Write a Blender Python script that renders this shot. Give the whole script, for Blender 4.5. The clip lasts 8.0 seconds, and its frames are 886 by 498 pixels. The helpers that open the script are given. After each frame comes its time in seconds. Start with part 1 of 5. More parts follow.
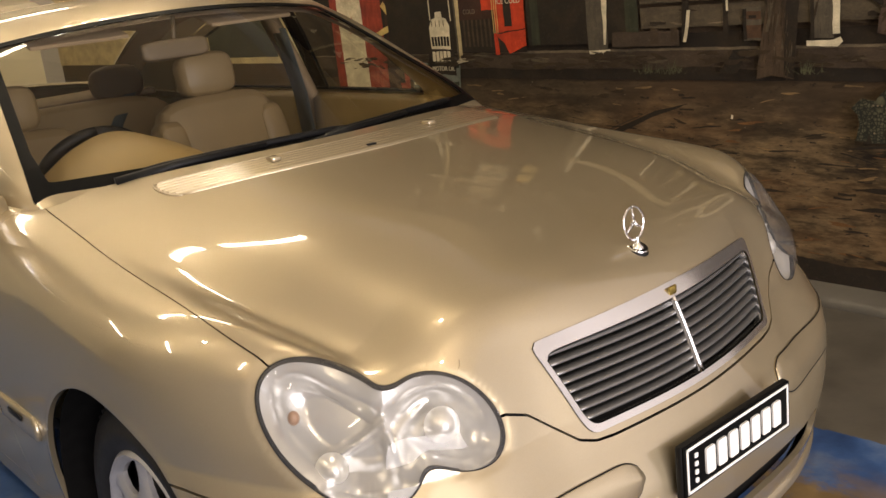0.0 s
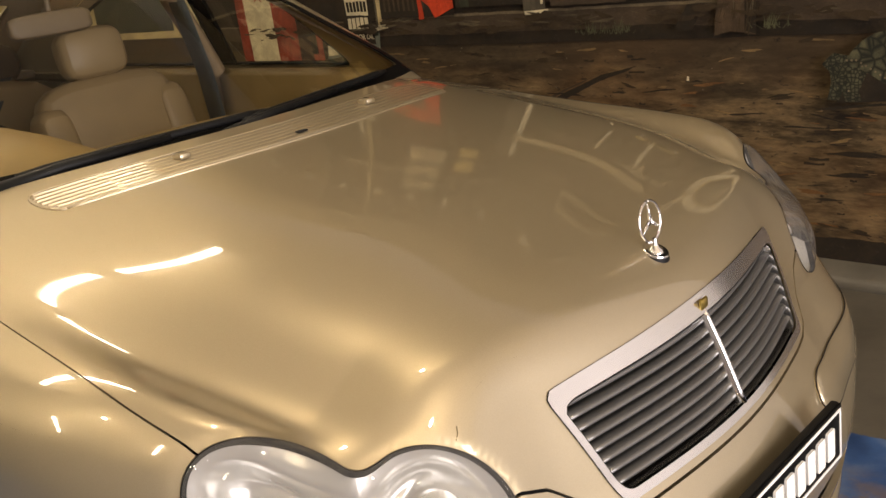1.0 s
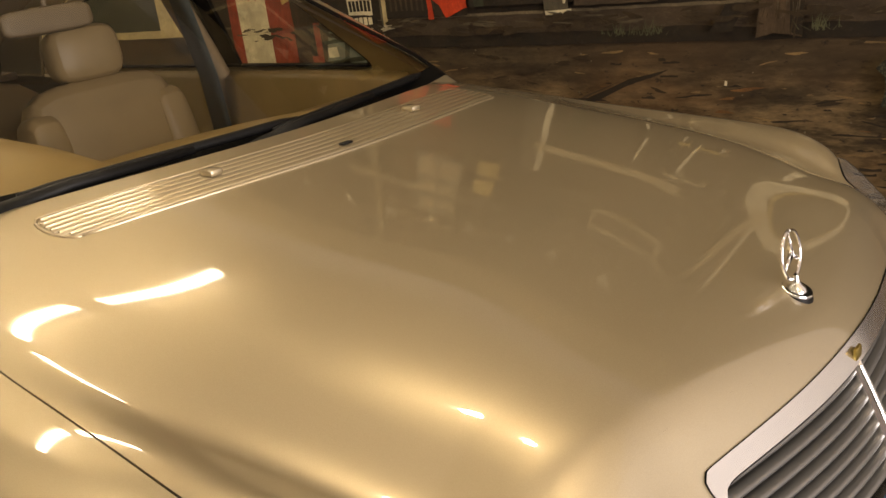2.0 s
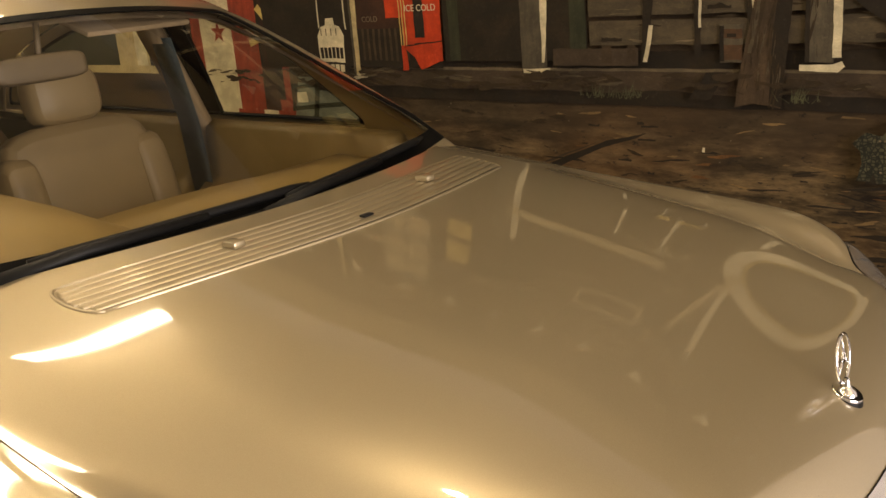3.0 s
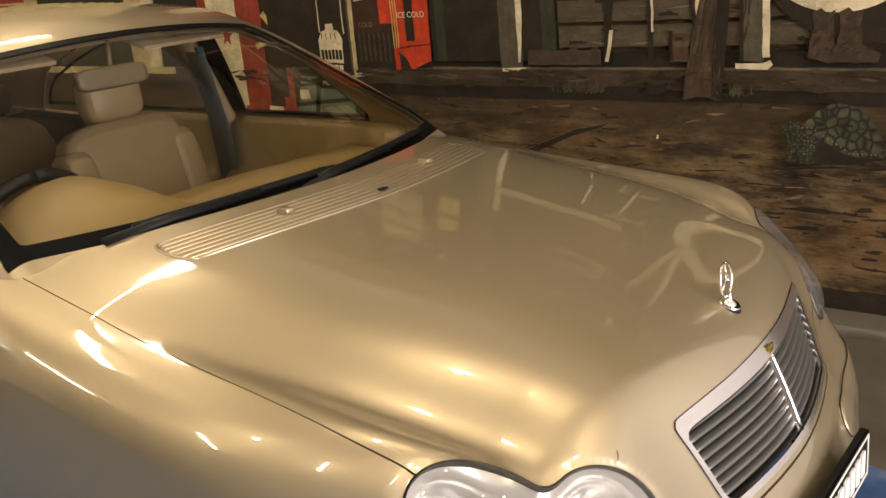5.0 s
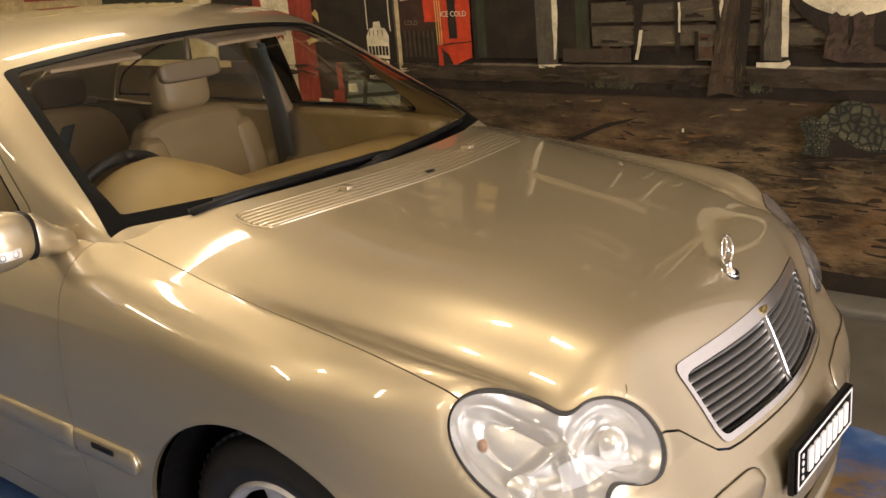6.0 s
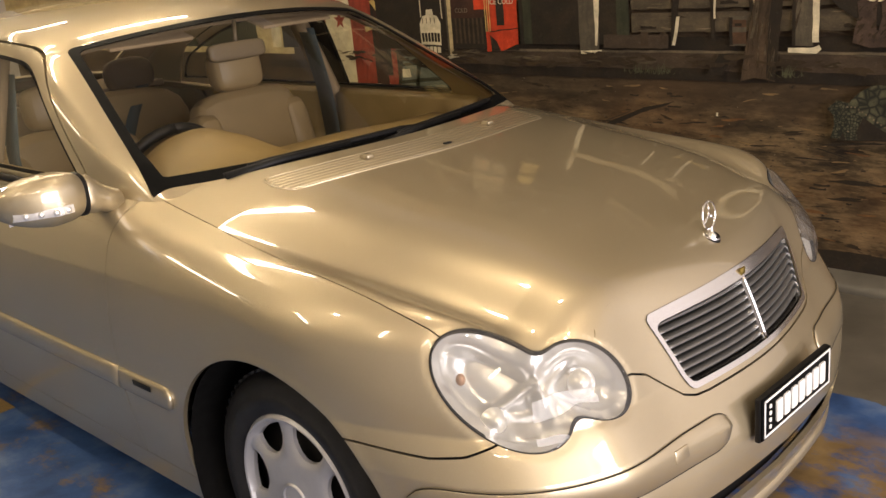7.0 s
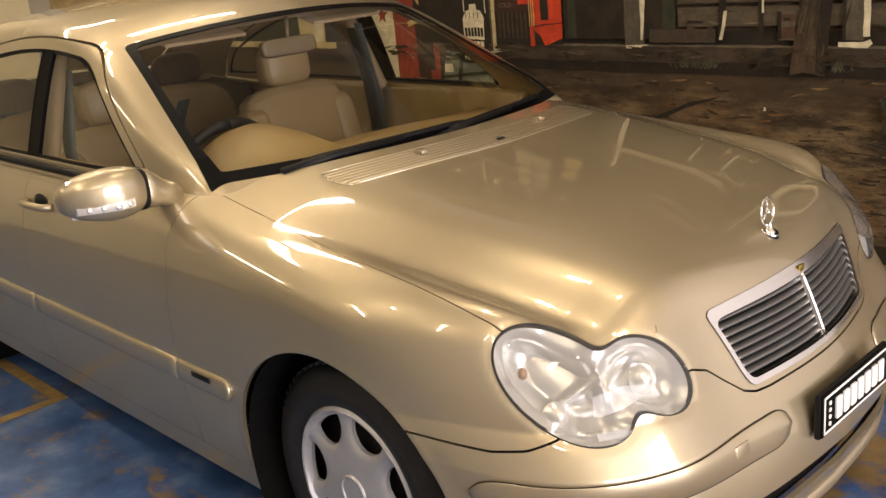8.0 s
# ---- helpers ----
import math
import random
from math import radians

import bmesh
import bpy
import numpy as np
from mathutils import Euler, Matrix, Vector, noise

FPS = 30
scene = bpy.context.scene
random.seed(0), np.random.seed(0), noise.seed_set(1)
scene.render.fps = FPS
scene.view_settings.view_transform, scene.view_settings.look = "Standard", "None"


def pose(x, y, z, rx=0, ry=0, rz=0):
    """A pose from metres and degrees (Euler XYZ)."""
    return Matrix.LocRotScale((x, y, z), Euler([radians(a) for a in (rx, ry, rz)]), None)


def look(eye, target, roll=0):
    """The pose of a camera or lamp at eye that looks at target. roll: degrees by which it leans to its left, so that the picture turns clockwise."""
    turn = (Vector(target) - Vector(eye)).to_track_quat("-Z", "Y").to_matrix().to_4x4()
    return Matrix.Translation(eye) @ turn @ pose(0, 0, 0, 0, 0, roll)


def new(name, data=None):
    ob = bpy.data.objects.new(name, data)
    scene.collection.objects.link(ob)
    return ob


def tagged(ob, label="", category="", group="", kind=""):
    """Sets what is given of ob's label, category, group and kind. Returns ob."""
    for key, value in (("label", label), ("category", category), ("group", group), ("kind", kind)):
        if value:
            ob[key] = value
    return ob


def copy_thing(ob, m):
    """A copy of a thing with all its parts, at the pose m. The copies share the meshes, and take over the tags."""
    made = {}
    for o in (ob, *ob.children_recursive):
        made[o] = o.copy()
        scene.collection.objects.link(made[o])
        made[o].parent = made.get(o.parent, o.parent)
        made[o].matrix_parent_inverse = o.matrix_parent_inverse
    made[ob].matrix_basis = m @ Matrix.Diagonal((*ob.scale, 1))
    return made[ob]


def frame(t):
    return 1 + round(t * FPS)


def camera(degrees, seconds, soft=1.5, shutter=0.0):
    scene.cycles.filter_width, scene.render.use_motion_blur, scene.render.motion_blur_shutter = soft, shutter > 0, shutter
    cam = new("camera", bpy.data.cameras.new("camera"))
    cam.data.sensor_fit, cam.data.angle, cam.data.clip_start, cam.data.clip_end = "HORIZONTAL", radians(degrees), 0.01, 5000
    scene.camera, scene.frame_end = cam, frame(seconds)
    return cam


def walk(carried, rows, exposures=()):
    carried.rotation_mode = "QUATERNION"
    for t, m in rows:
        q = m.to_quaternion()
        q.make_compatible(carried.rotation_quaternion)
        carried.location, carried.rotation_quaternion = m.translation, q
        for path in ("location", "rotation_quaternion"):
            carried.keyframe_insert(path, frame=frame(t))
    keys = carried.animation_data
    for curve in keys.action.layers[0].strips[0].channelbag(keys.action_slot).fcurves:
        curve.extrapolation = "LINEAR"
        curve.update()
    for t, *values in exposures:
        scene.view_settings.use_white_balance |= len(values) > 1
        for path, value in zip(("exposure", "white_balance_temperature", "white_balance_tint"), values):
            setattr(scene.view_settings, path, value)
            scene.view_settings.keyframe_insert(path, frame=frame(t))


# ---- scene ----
cam = camera(48.0, 8.0)
PATH = [
    (0, (1.788, -1.422, 1.342), (0.292, -0.208, 0.807), -6.6),
    (0.5, (1.612, -1.303, 1.322), (0.16, -0.053, 0.75), -8.0),
    (1, (1.41, -1.212, 1.31), (0.045, 0.114, 0.693), -8.2),
    (1.5, (1.252, -1.13, 1.286), (-0.078, 0.226, 0.661), -8.0),
    (3, (0.969, -1.205, 1.377), (-0.254, 0.271, 0.808), -4.7),
    (3.5, (0.999, -1.241, 1.412), (-0.074, 0.362, 0.883), -2.8),
    (4, (1.133, -1.364, 1.411), (-0.007, 0.187, 0.866), -4.1),
    (4.5, (1.211, -1.496, 1.436), (0.035, 0.017, 0.863), -5.0),
    (6, (1.456, -1.887, 1.516), (0.207, -0.441, 0.925), -5.0),
    (6.5, (1.589, -1.935, 1.513), (0.286, -0.533, 0.935), -4.8),
    (7, (1.724, -1.933, 1.487), (0.358, -0.596, 0.898), -5.3),
    (7.5, (1.768, -1.952, 1.485), (0.361, -0.66, 0.892), -5.8),
    (8, (1.692, -1.987, 1.5), (0.285, -0.697, 0.905), -5.6),
]
LIGHTING = [(0, -0.40, 6800, 12), (1.5, -0.38, 7300, 11), (3, -0.38, 7750, 10.5), (3.5, -0.27, 7800, 10.5), (4.5, -0.24, 7200, 10.5), (6, -0.22, 6850, 12), (8, -0.24, 6850, 12.5)]
walk(cam, [(t, look(eye, target, roll)) for t, eye, target, roll in PATH], LIGHTING)


# ---- light: a workshop hall lit by fluorescent battens under the ceiling ----
world = bpy.data.worlds.new("hall_world")
scene.world = world
world.use_nodes = True
world.node_tree.nodes["Background"].inputs[0].default_value = (1.0, 0.86, 0.66, 1)
world.node_tree.nodes["Background"].inputs[1].default_value = 0.012

CEIL, WALL, FLOOR_EDGE = 3.6, 1.915, 0.93     # ceiling height, mural wall's face, edge of the blue paint
SPOTS = [(-0.10, 0.05), (2.2, -0.6), (2.2, -1.7), (-1.3, -2.3)]     # small downlights
# battens: centre x, y, half length, heading
BATTENS = [(-3.02, 0.72, 0.64, 5), (-2.92, -0.70, 0.62, 5), (-5.6, 0.72, 0.60, 0), (-5.6, -0.62, 0.60, 0)] + [(x, y, 0.62, 0) for x in (-5.0, -2.4, 0.2, 2.8) for y in (-3.6,)]
DAY = 540.0     # the open door at the east end

# ---- materials ----
def material(name, base, rough=0.5, metal=0.0, coat=0.0):
    m = bpy.data.materials.new(name)
    m.use_nodes = True
    b = m.node_tree.nodes["Principled BSDF"]
    b.inputs["Base Color"].default_value = (*base, 1)
    b.inputs["Roughness"].default_value = rough
    b.inputs["Metallic"].default_value = metal
    b.inputs["Coat Weight"].default_value = coat
    b.inputs["Coat Roughness"].default_value = 0.03
    return m


def nodes(m):
    t = m.node_tree
    return t.nodes, t.links, t.nodes["Principled BSDF"]


def noise_tex(m, scale, detail=4.0, stretch=(1, 1, 1), rough=0.55):
    ns, ln, b = nodes(m)
    co, mp, tx = ns.new("ShaderNodeTexCoord"), ns.new("ShaderNodeMapping"), ns.new("ShaderNodeTexNoise")
    mp.inputs["Scale"].default_value = stretch
    tx.inputs["Scale"].default_value, tx.inputs["Detail"].default_value, tx.inputs["Roughness"].default_value = scale, detail, rough
    ln.new(co.outputs["Object"], mp.inputs["Vector"])
    ln.new(mp.outputs["Vector"], tx.inputs["Vector"])
    return tx.outputs["Fac"]


def ramp(m, fac, stops):
    ns, ln, b = nodes(m)
    r = ns.new("ShaderNodeValToRGB")
    while len(r.color_ramp.elements) < len(stops):
        r.color_ramp.elements.new(0.5)
    for e, (at, c) in zip(r.color_ramp.elements, stops):
        e.position, e.color = at, (*c, 1)
    ln.new(fac, r.inputs["Fac"])
    return r.outputs["Color"]


def mixed(m, fac, a, b):
    """Mix two colours, each a socket or a triple."""
    ns, ln, _ = nodes(m)
    x = ns.new("ShaderNodeMix")
    x.data_type = "RGBA"
    for socket, v in ((x.inputs["Factor"], fac), (x.inputs["A"], a), (x.inputs["B"], b)):
        if isinstance(v, (int, float)):
            socket.default_value = v
        elif isinstance(v, tuple):
            socket.default_value = (*v, 1)
        else:
            ln.new(v, socket)
    return x.outputs["Result"]


def bumped(m, fac, strength, distance=0.002):
    ns, ln, b = nodes(m)
    n = ns.new("ShaderNodeBump")
    n.inputs["Strength"].default_value, n.inputs["Distance"].default_value = strength, distance
    ln.new(fac, n.inputs["Height"])
    ln.new(n.outputs["Normal"], b.inputs["Normal"])


def base_from(m, colour):
    ns, ln, b = nodes(m)
    ln.new(colour, b.inputs["Base Color"])
    return m


def rough_from(m, fac, lo, hi):
    ns, ln, b = nodes(m)
    r = ns.new("ShaderNodeMapRange")
    r.inputs["To Min"].default_value, r.inputs["To Max"].default_value = lo, hi
    ln.new(fac, r.inputs["Value"])
    ln.new(r.outputs["Result"], b.inputs["Roughness"])


def varied(name, base, rough=0.6, scale=8.0, amount=0.35, stretch=(1, 1, 1), bump_amount=0.0, metal=0.0, coat=0.0):
    """A surface with wide blotches and fine grain of its own colour."""
    m = material(name, base, rough, metal, coat)
    dark, light = tuple(c * (1 - amount) for c in base), tuple(min(1, c * (1 + amount)) for c in base)
    wide = ramp(m, noise_tex(m, scale, 5, stretch), ((0.3, dark), (0.7, light)))
    fine = noise_tex(m, scale * 14, 3, stretch)
    base_from(m, mixed(m, 0.35, wide, ramp(m, fine, ((0.35, dark), (0.65, light)))))
    if bump_amount:
        bumped(m, fine, bump_amount)
    rough_from(m, fine, max(0.02, rough - 0.08), min(1, rough + 0.08))
    return m


def see_through(name, tint, gloss_rough=0.0, ior=1.5, haze=0.0):
    """A thin pane: tinted clear, with mirror gloss by Fresnel."""
    m = bpy.data.materials.new(name)
    m.use_nodes = True
    ns, ln = m.node_tree.nodes, m.node_tree.links
    ns.remove(ns["Principled BSDF"])
    clear, shine, mix, lay = ns.new("ShaderNodeBsdfTransparent"), ns.new("ShaderNodeBsdfGlossy"), ns.new("ShaderNodeMixShader"), ns.new("ShaderNodeLayerWeight")
    steep, fres = ns.new("ShaderNodeMath"), ns.new("ShaderNodeMapRange")
    clear.inputs[0].default_value = (*tint, 1)
    shine.inputs["Roughness"].default_value = gloss_rough
    lay.inputs["Blend"].default_value = 0.5
    steep.operation = "POWER"
    steep.inputs[1].default_value = 5.0
    ln.new(lay.outputs["Facing"], steep.inputs[0])
    fres.inputs["To Min"].default_value, fres.inputs["To Max"].default_value = 1.0 * ((ior - 1) / (ior + 1)) ** 2, 1.0
    ln.new(steep.outputs[0], fres.inputs["Value"])
    ln.new(fres.outputs[0], mix.inputs[0])
    if haze:
        milky, aged = ns.new("ShaderNodeBsdfDiffuse"), ns.new("ShaderNodeMixShader")
        milky.inputs[0].default_value = (0.75, 0.73, 0.70, 1)
        aged.inputs[0].default_value = haze
        ln.new(clear.outputs[0], aged.inputs[1])
        ln.new(milky.outputs[0], aged.inputs[2])
        clear = aged
    ln.new(clear.outputs[0], mix.inputs[1])
    ln.new(shine.outputs[0], mix.inputs[2])
    ln.new(mix.outputs[0], ns["Material Output"].inputs["Surface"])
    return m


def glowing(name, colour, power):
    m = material(name, colour)
    b = m.node_tree.nodes["Principled BSDF"]
    b.inputs["Emission Color"].default_value, b.inputs["Emission Strength"].default_value = (*colour, 1), power
    return m


# champagne metallic paint under clear lacquer
PAINT = material("champagne_paint", (0.462, 0.384, 0.246), 0.41, 0.74, 1.0)
PAINT.node_tree.nodes["Principled BSDF"].inputs["Coat IOR"].default_value = 1.85
_fl = noise_tex(PAINT, 900, 2)
base_from(PAINT, mixed(PAINT, noise_tex(PAINT, 3, 3), ramp(PAINT, _fl, ((0.3, (0.422, 0.348, 0.218)), (0.7, (0.502, 0.420, 0.274)))), (0.462, 0.384, 0.246)))
PAINT.node_tree.nodes["Principled BSDF"].inputs["Coat Roughness"].default_value = 0.04
RUBBER = varied("black_rubber", (0.006, 0.006, 0.006), 0.5, 40, 0.3, bump_amount=0.05)
BLACK = varied("black_plastic", (0.007, 0.0065, 0.006), 0.5, 30, 0.3, bump_amount=0.05)
GLOSSBLACK = material("black_band", (0.004, 0.004, 0.004), 0.45)
GLOSSBLACK.node_tree.nodes["Principled BSDF"].inputs["Specular IOR Level"].default_value = 0.05
CHROME = material("chrome", (0.88, 0.88, 0.88), 0.13, 1.0)
GRILLECHROME = material("grille_chrome", (0.84, 0.83, 0.82), 0.19, 0.95)
DULLCHROME = material("satin_chrome", (0.55, 0.54, 0.52), 0.18, 1.0)
SLAT = material("grey_slat", (0.21, 0.207, 0.20), 0.32, 0.7)
ALLOY = varied("silver_wheel_paint", (0.50, 0.495, 0.50), 0.4, 20, 0.07, metal=0.5)
for _m in (RUBBER, BLACK):
    _m.node_tree.nodes["Principled BSDF"].inputs["Specular IOR Level"].default_value = 0.22
LINER = varied("arch_liner_felt", (0.007, 0.0068, 0.0065), 0.95, 30, 0.3)
LINER.node_tree.nodes["Principled BSDF"].inputs["Specular IOR Level"].default_value = 0.05
TYRE = varied("tyre_rubber", (0.016, 0.0155, 0.015), 0.55, 30, 0.35, bump_amount=0.15)
TYRE.node_tree.nodes["Principled BSDF"].inputs["Specular IOR Level"].default_value = 0.3
GLASS = see_through("screen_glass", (0.97, 0.97, 0.92))
LENS = see_through("lamp_lens", (0.95, 0.95, 0.93), haze=0.06)
REFLECTOR = material("lamp_reflector", (0.88, 0.87, 0.84), 0.28, 0.7)
FROST = material("lamp_bezel", (0.60, 0.59, 0.57), 0.24, 0.6)
AMBER = material("amber_bulb", (0.30, 0.17, 0.10), 0.4)
LEATHER = varied("beige_leather", (0.29, 0.203, 0.098), 0.5, 9, 0.12, bump_amount=0.2)
CARPET = varied("beige_carpet", (0.12, 0.085, 0.05), 0.95, 30, 0.25, bump_amount=0.4)
DASH = varied("tan_dash", (0.24, 0.160, 0.055), 0.5, 12, 0.12, bump_amount=0.25)
BELTCLOTH = varied("grey_green_webbing", (0.060, 0.080, 0.082), 0.8, 60, 0.3)
# the seat leather darkened: the rear headrests' backlit shade is in this colour
SHADEDSEAT = varied("shaded_headrest_leather", (0.060, 0.038, 0.020), 0.8, 30, 0.25, bump_amount=0.2)
DARKTAN = varied("shaded_tan_plastic", (0.085, 0.060, 0.032), 0.6, 20, 0.15)
LINING = varied("cream_headlining", (0.26, 0.185, 0.105), 0.9, 40, 0.08, bump_amount=0.2)
WHITEPAINT = varied("white_letters", (0.85, 0.84, 0.80), 0.45, 20, 0.06)
CREAMWALL = varied("cream_wall_paint", (0.72, 0.62, 0.40), 0.75, 2.2, 0.06, bump_amount=0.08)
PALEWALL = varied("pale_grey_wall_paint", (0.50, 0.47, 0.45), 0.75, 2.2, 0.07, bump_amount=0.08)
SOUTHWALL = varied("grey_green_wall_paint", (0.30, 0.29, 0.27), 0.75, 2.2, 0.08, bump_amount=0.08)
CEILING = varied("off_white_ceiling", (0.66, 0.56, 0.40), 0.85, 1.5, 0.07, bump_amount=0.05)
TUBE = glowing("fluorescent_tube", (1.0, 0.88, 0.68), 52.0)
SPOTGLOW = glowing("downlight_bulb", (1.0, 0.86, 0.66), 820.0)
BATTEN = varied("white_enamel", (0.75, 0.73, 0.68), 0.4, 10, 0.06)

# floor: grey concrete by the wall; blue paint worn through to ochre elsewhere
FLOOR = material("painted_concrete", (0.1, 0.1, 0.1), 0.45)
_ns, _ln, _b = nodes(FLOOR)
_co, _sx = _ns.new("ShaderNodeTexCoord"), _ns.new("ShaderNodeSeparateXYZ")
_ln.new(_co.outputs["Object"], _sx.inputs[0])
_edge = _ns.new("ShaderNodeMath")
_edge.operation = "MULTIPLY_ADD"
_ln.new(noise_tex(FLOOR, 7, 5), _edge.inputs[0])
_edge.inputs[1].default_value = 0.10
_ln.new(_sx.outputs["Y"], _edge.inputs[2])
_isgrey = _ns.new("ShaderNodeMath")
_isgrey.operation = "GREATER_THAN"
_ln.new(_edge.outputs[0], _isgrey.inputs[0])
_isgrey.inputs[1].default_value = FLOOR_EDGE + 0.05
_blue = ramp(FLOOR, noise_tex(FLOOR, 6, 6), ((0.30, (0.018, 0.048, 0.135)), (0.52, (0.045, 0.105, 0.26)), (0.72, (0.15, 0.215, 0.33))))
_ochre = ramp(FLOOR, noise_tex(FLOOR, 9, 6), ((0.3, (0.16, 0.10, 0.04)), (0.7, (0.30, 0.20, 0.085))))
_more = _ns.new("ShaderNodeMapRange")          # feet and tyres wore it most in front of the car
_ln.new(_sx.outputs["X"], _more.inputs["Value"])
_more.inputs["From Min"].default_value, _more.inputs["From Max"].default_value = -0.3, 0.6
_more.inputs["To Min"].default_value, _more.inputs["To Max"].default_value = -0.065, 0.055
_sum = _ns.new("ShaderNodeMath")
_sum.operation = "ADD"
_ln.new(noise_tex(FLOOR, 5.5, 10, (1, 1.4, 1), 0.72), _sum.inputs[0])
_ln.new(_more.outputs[0], _sum.inputs[1])
_wear = ramp(FLOOR, _sum.outputs[0], ((0.47, (0, 0, 0)), (0.60, (1, 1, 1))))
_band = _ns.new("ShaderNodeMapRange")          # the paint is whole along its edge and under the car's flank, worn in between
_ln.new(_sx.outputs["Y"], _band.inputs["Value"])
_band.inputs["From Min"].default_value, _band.inputs["From Max"].default_value = FLOOR_EDGE - 0.12, FLOOR_EDGE - 0.30
_keep = _ns.new("ShaderNodeMath")
_keep.operation = "MULTIPLY"
_ln.new(_wear, _keep.inputs[0])
_ln.new(_band.outputs[0], _keep.inputs[1])
_paint = mixed(FLOOR, _keep.outputs[0], _blue, _ochre)
_grey = ramp(FLOOR, noise_tex(FLOOR, 5, 7), ((0.3, (0.078, 0.070, 0.054)), (0.7, (0.125, 0.112, 0.086))))
base_from(FLOOR, mixed(FLOOR, _isgrey.outputs[0], _paint, _grey))
bumped(FLOOR, noise_tex(FLOOR, 60, 4), 0.25)
rough_from(FLOOR, noise_tex(FLOOR, 4, 5), 0.28, 0.6)

# ---- building helpers ----
def empty(name, at=(0, 0, 0), **tags):
    ob = new(name)
    ob.location = at
    ob.empty_display_size = 0.1
    return tagged(ob, **tags)


def mesh_of(name, verts, faces, mat, normals=None, smooth=True):
    me = bpy.data.meshes.new(name)
    me.from_pydata([tuple(v) for v in verts], [], [tuple(f) for f in faces])
    me.materials.append(mat)
    me.update()
    if smooth:
        me.polygons.foreach_set("use_smooth", [True] * len(me.polygons))
    if normals is not None:
        me.normals_split_custom_set_from_vertices([tuple(n) for n in normals])
    return me


def put(name, me, parent=None, label="", m=None):
    ob = new(name, me)
    if m is not None:
        ob.matrix_basis = m
    if parent is not None:
        ob.parent = parent
    return tagged(ob, label=label)


def part(name, bm, mat, parent=None, label="", m=None, smooth=True, angle=40):
    """One bmesh as one mesh object, under a thing or a part."""
    me = bpy.data.meshes.new(name)
    top, still = parent, parent is not None
    while top is not None:
        still = still and top.location.length == 0
        name_top, top = top.name, top.parent
    if still and name_top == "car":
        for v, q in zip(bm.verts, skewed([v.co for v in bm.verts])):
            v.co = q
    if smooth:
        for f in bm.faces:
            f.smooth = True
        for e in bm.edges:
            e.smooth = len(e.link_faces) != 2 or e.calc_face_angle(0) < radians(angle)
    bm.to_mesh(me)
    bm.free()
    me.materials.append(mat)
    return put(name, me, parent, label, m)


def box(bm, size, at=(0, 0, 0), bevel=0.0, turn=None, segments=2):
    m = Matrix.Translation(at) @ (turn.to_4x4() if turn else Matrix()) @ Matrix.Diagonal((*size, 1))
    got = bmesh.ops.create_cube(bm, size=1, matrix=m)
    if bevel:
        edges = list({e for v in got["verts"] for e in v.link_edges})
        bmesh.ops.bevel(bm, geom=edges, offset=bevel, segments=segments, affect="EDGES", profile=0.5)
    return bm


def loft(bm, rings, closed=True, caps=True):
    """Skin rings of points in order."""
    vs = [[bm.verts.new(p) for p in ring] for ring in rings]
    n = len(vs[0])
    for a, b in zip(vs, vs[1:]):
        for i in range(n if closed else n - 1):
            j = (i + 1) % n
            bm.faces.new((a[i], a[j], b[j], b[i]))
    if caps and closed:
        bm.faces.new(vs[0][::-1])
        bm.faces.new(vs[-1])
    return bm


def tube(bm, points, radius, sides=8, caps=True):
    points = [Vector(p) for p in points]
    rings, up = [], Vector((0.03, 0.02, 1))
    for i, p in enumerate(points):
        d = (points[min(i + 1, len(points) - 1)] - points[max(i - 1, 0)]).normalized()
        side = d.cross(up)
        if side.length < 1e-3:
            side = d.cross(Vector((1, 0, 0)))
        side.normalize()
        over = side.cross(d)
        r = radius[i] if isinstance(radius, (list, tuple)) else radius
        rings.append([p + r * (math.cos(a) * side + math.sin(a) * over) for a in (2 * math.pi * k / sides for k in range(sides))])
    return loft(bm, rings, True, caps)


def turned(bm, profile, sides=48, m=None):
    """A lathe round the local y axis: profile rows of (radius, y)."""
    m = m or Matrix()
    rings = [[m @ Vector((r * math.cos(a), y, r * math.sin(a))) for a in (2 * math.pi * k / sides for k in range(sides))] for r, y in profile]
    return loft(bm, rings, True, False)


def flat(bm, outline, y, depth=0.003):
    """A flat painted shape on the mural: outline of (x, z), a thin raised skin."""
    vs = [bm.verts.new((x, y, z)) for x, z in outline]
    f = bm.faces.new(vs)
    f.normal_update()
    if f.normal.y > 0:
        f.normal_flip()
    return bm

# ---- the hall ----
X0, X1, Y0 = -8.0, 5.6, -6.5


def slab(name, lo, hi, mat, label, category):
    size, at = [b - a for a, b in zip(lo, hi)], [(a + b) / 2 for a, b in zip(lo, hi)]
    ob = part(name, box(bmesh.new(), size, at), mat, None, label, smooth=False)
    return tagged(ob, category=category, kind="structure")


floor = slab("floor", (X0 - 0.2, Y0 - 0.2, -0.15), (X1 + 0.2, WALL + 0.2, 0.0), FLOOR, "concrete floor, worn blue paint over ochre, bare grey by the wall", "floor")
wall_north = slab("wall_north", (X0, WALL, 0), (X1, WALL + 0.2, CEIL), PALEWALL, "plastered wall that carries the painted mural", "wall")
wall_south = slab("wall_south", (X0, Y0 - 0.2, 0), (X1, Y0, CEIL), SOUTHWALL, "plain grey painted wall", "wall")
wall_west = slab("wall_west", (X0 - 0.2, Y0 - 0.2, 0), (X0, WALL + 0.2, CEIL), CREAMWALL, "plain cream painted wall", "wall")
DOOR_Y0, DOOR_Y1, DOOR_H = -3.9, 0.9, 3.0     # the open roller door at the hall's end


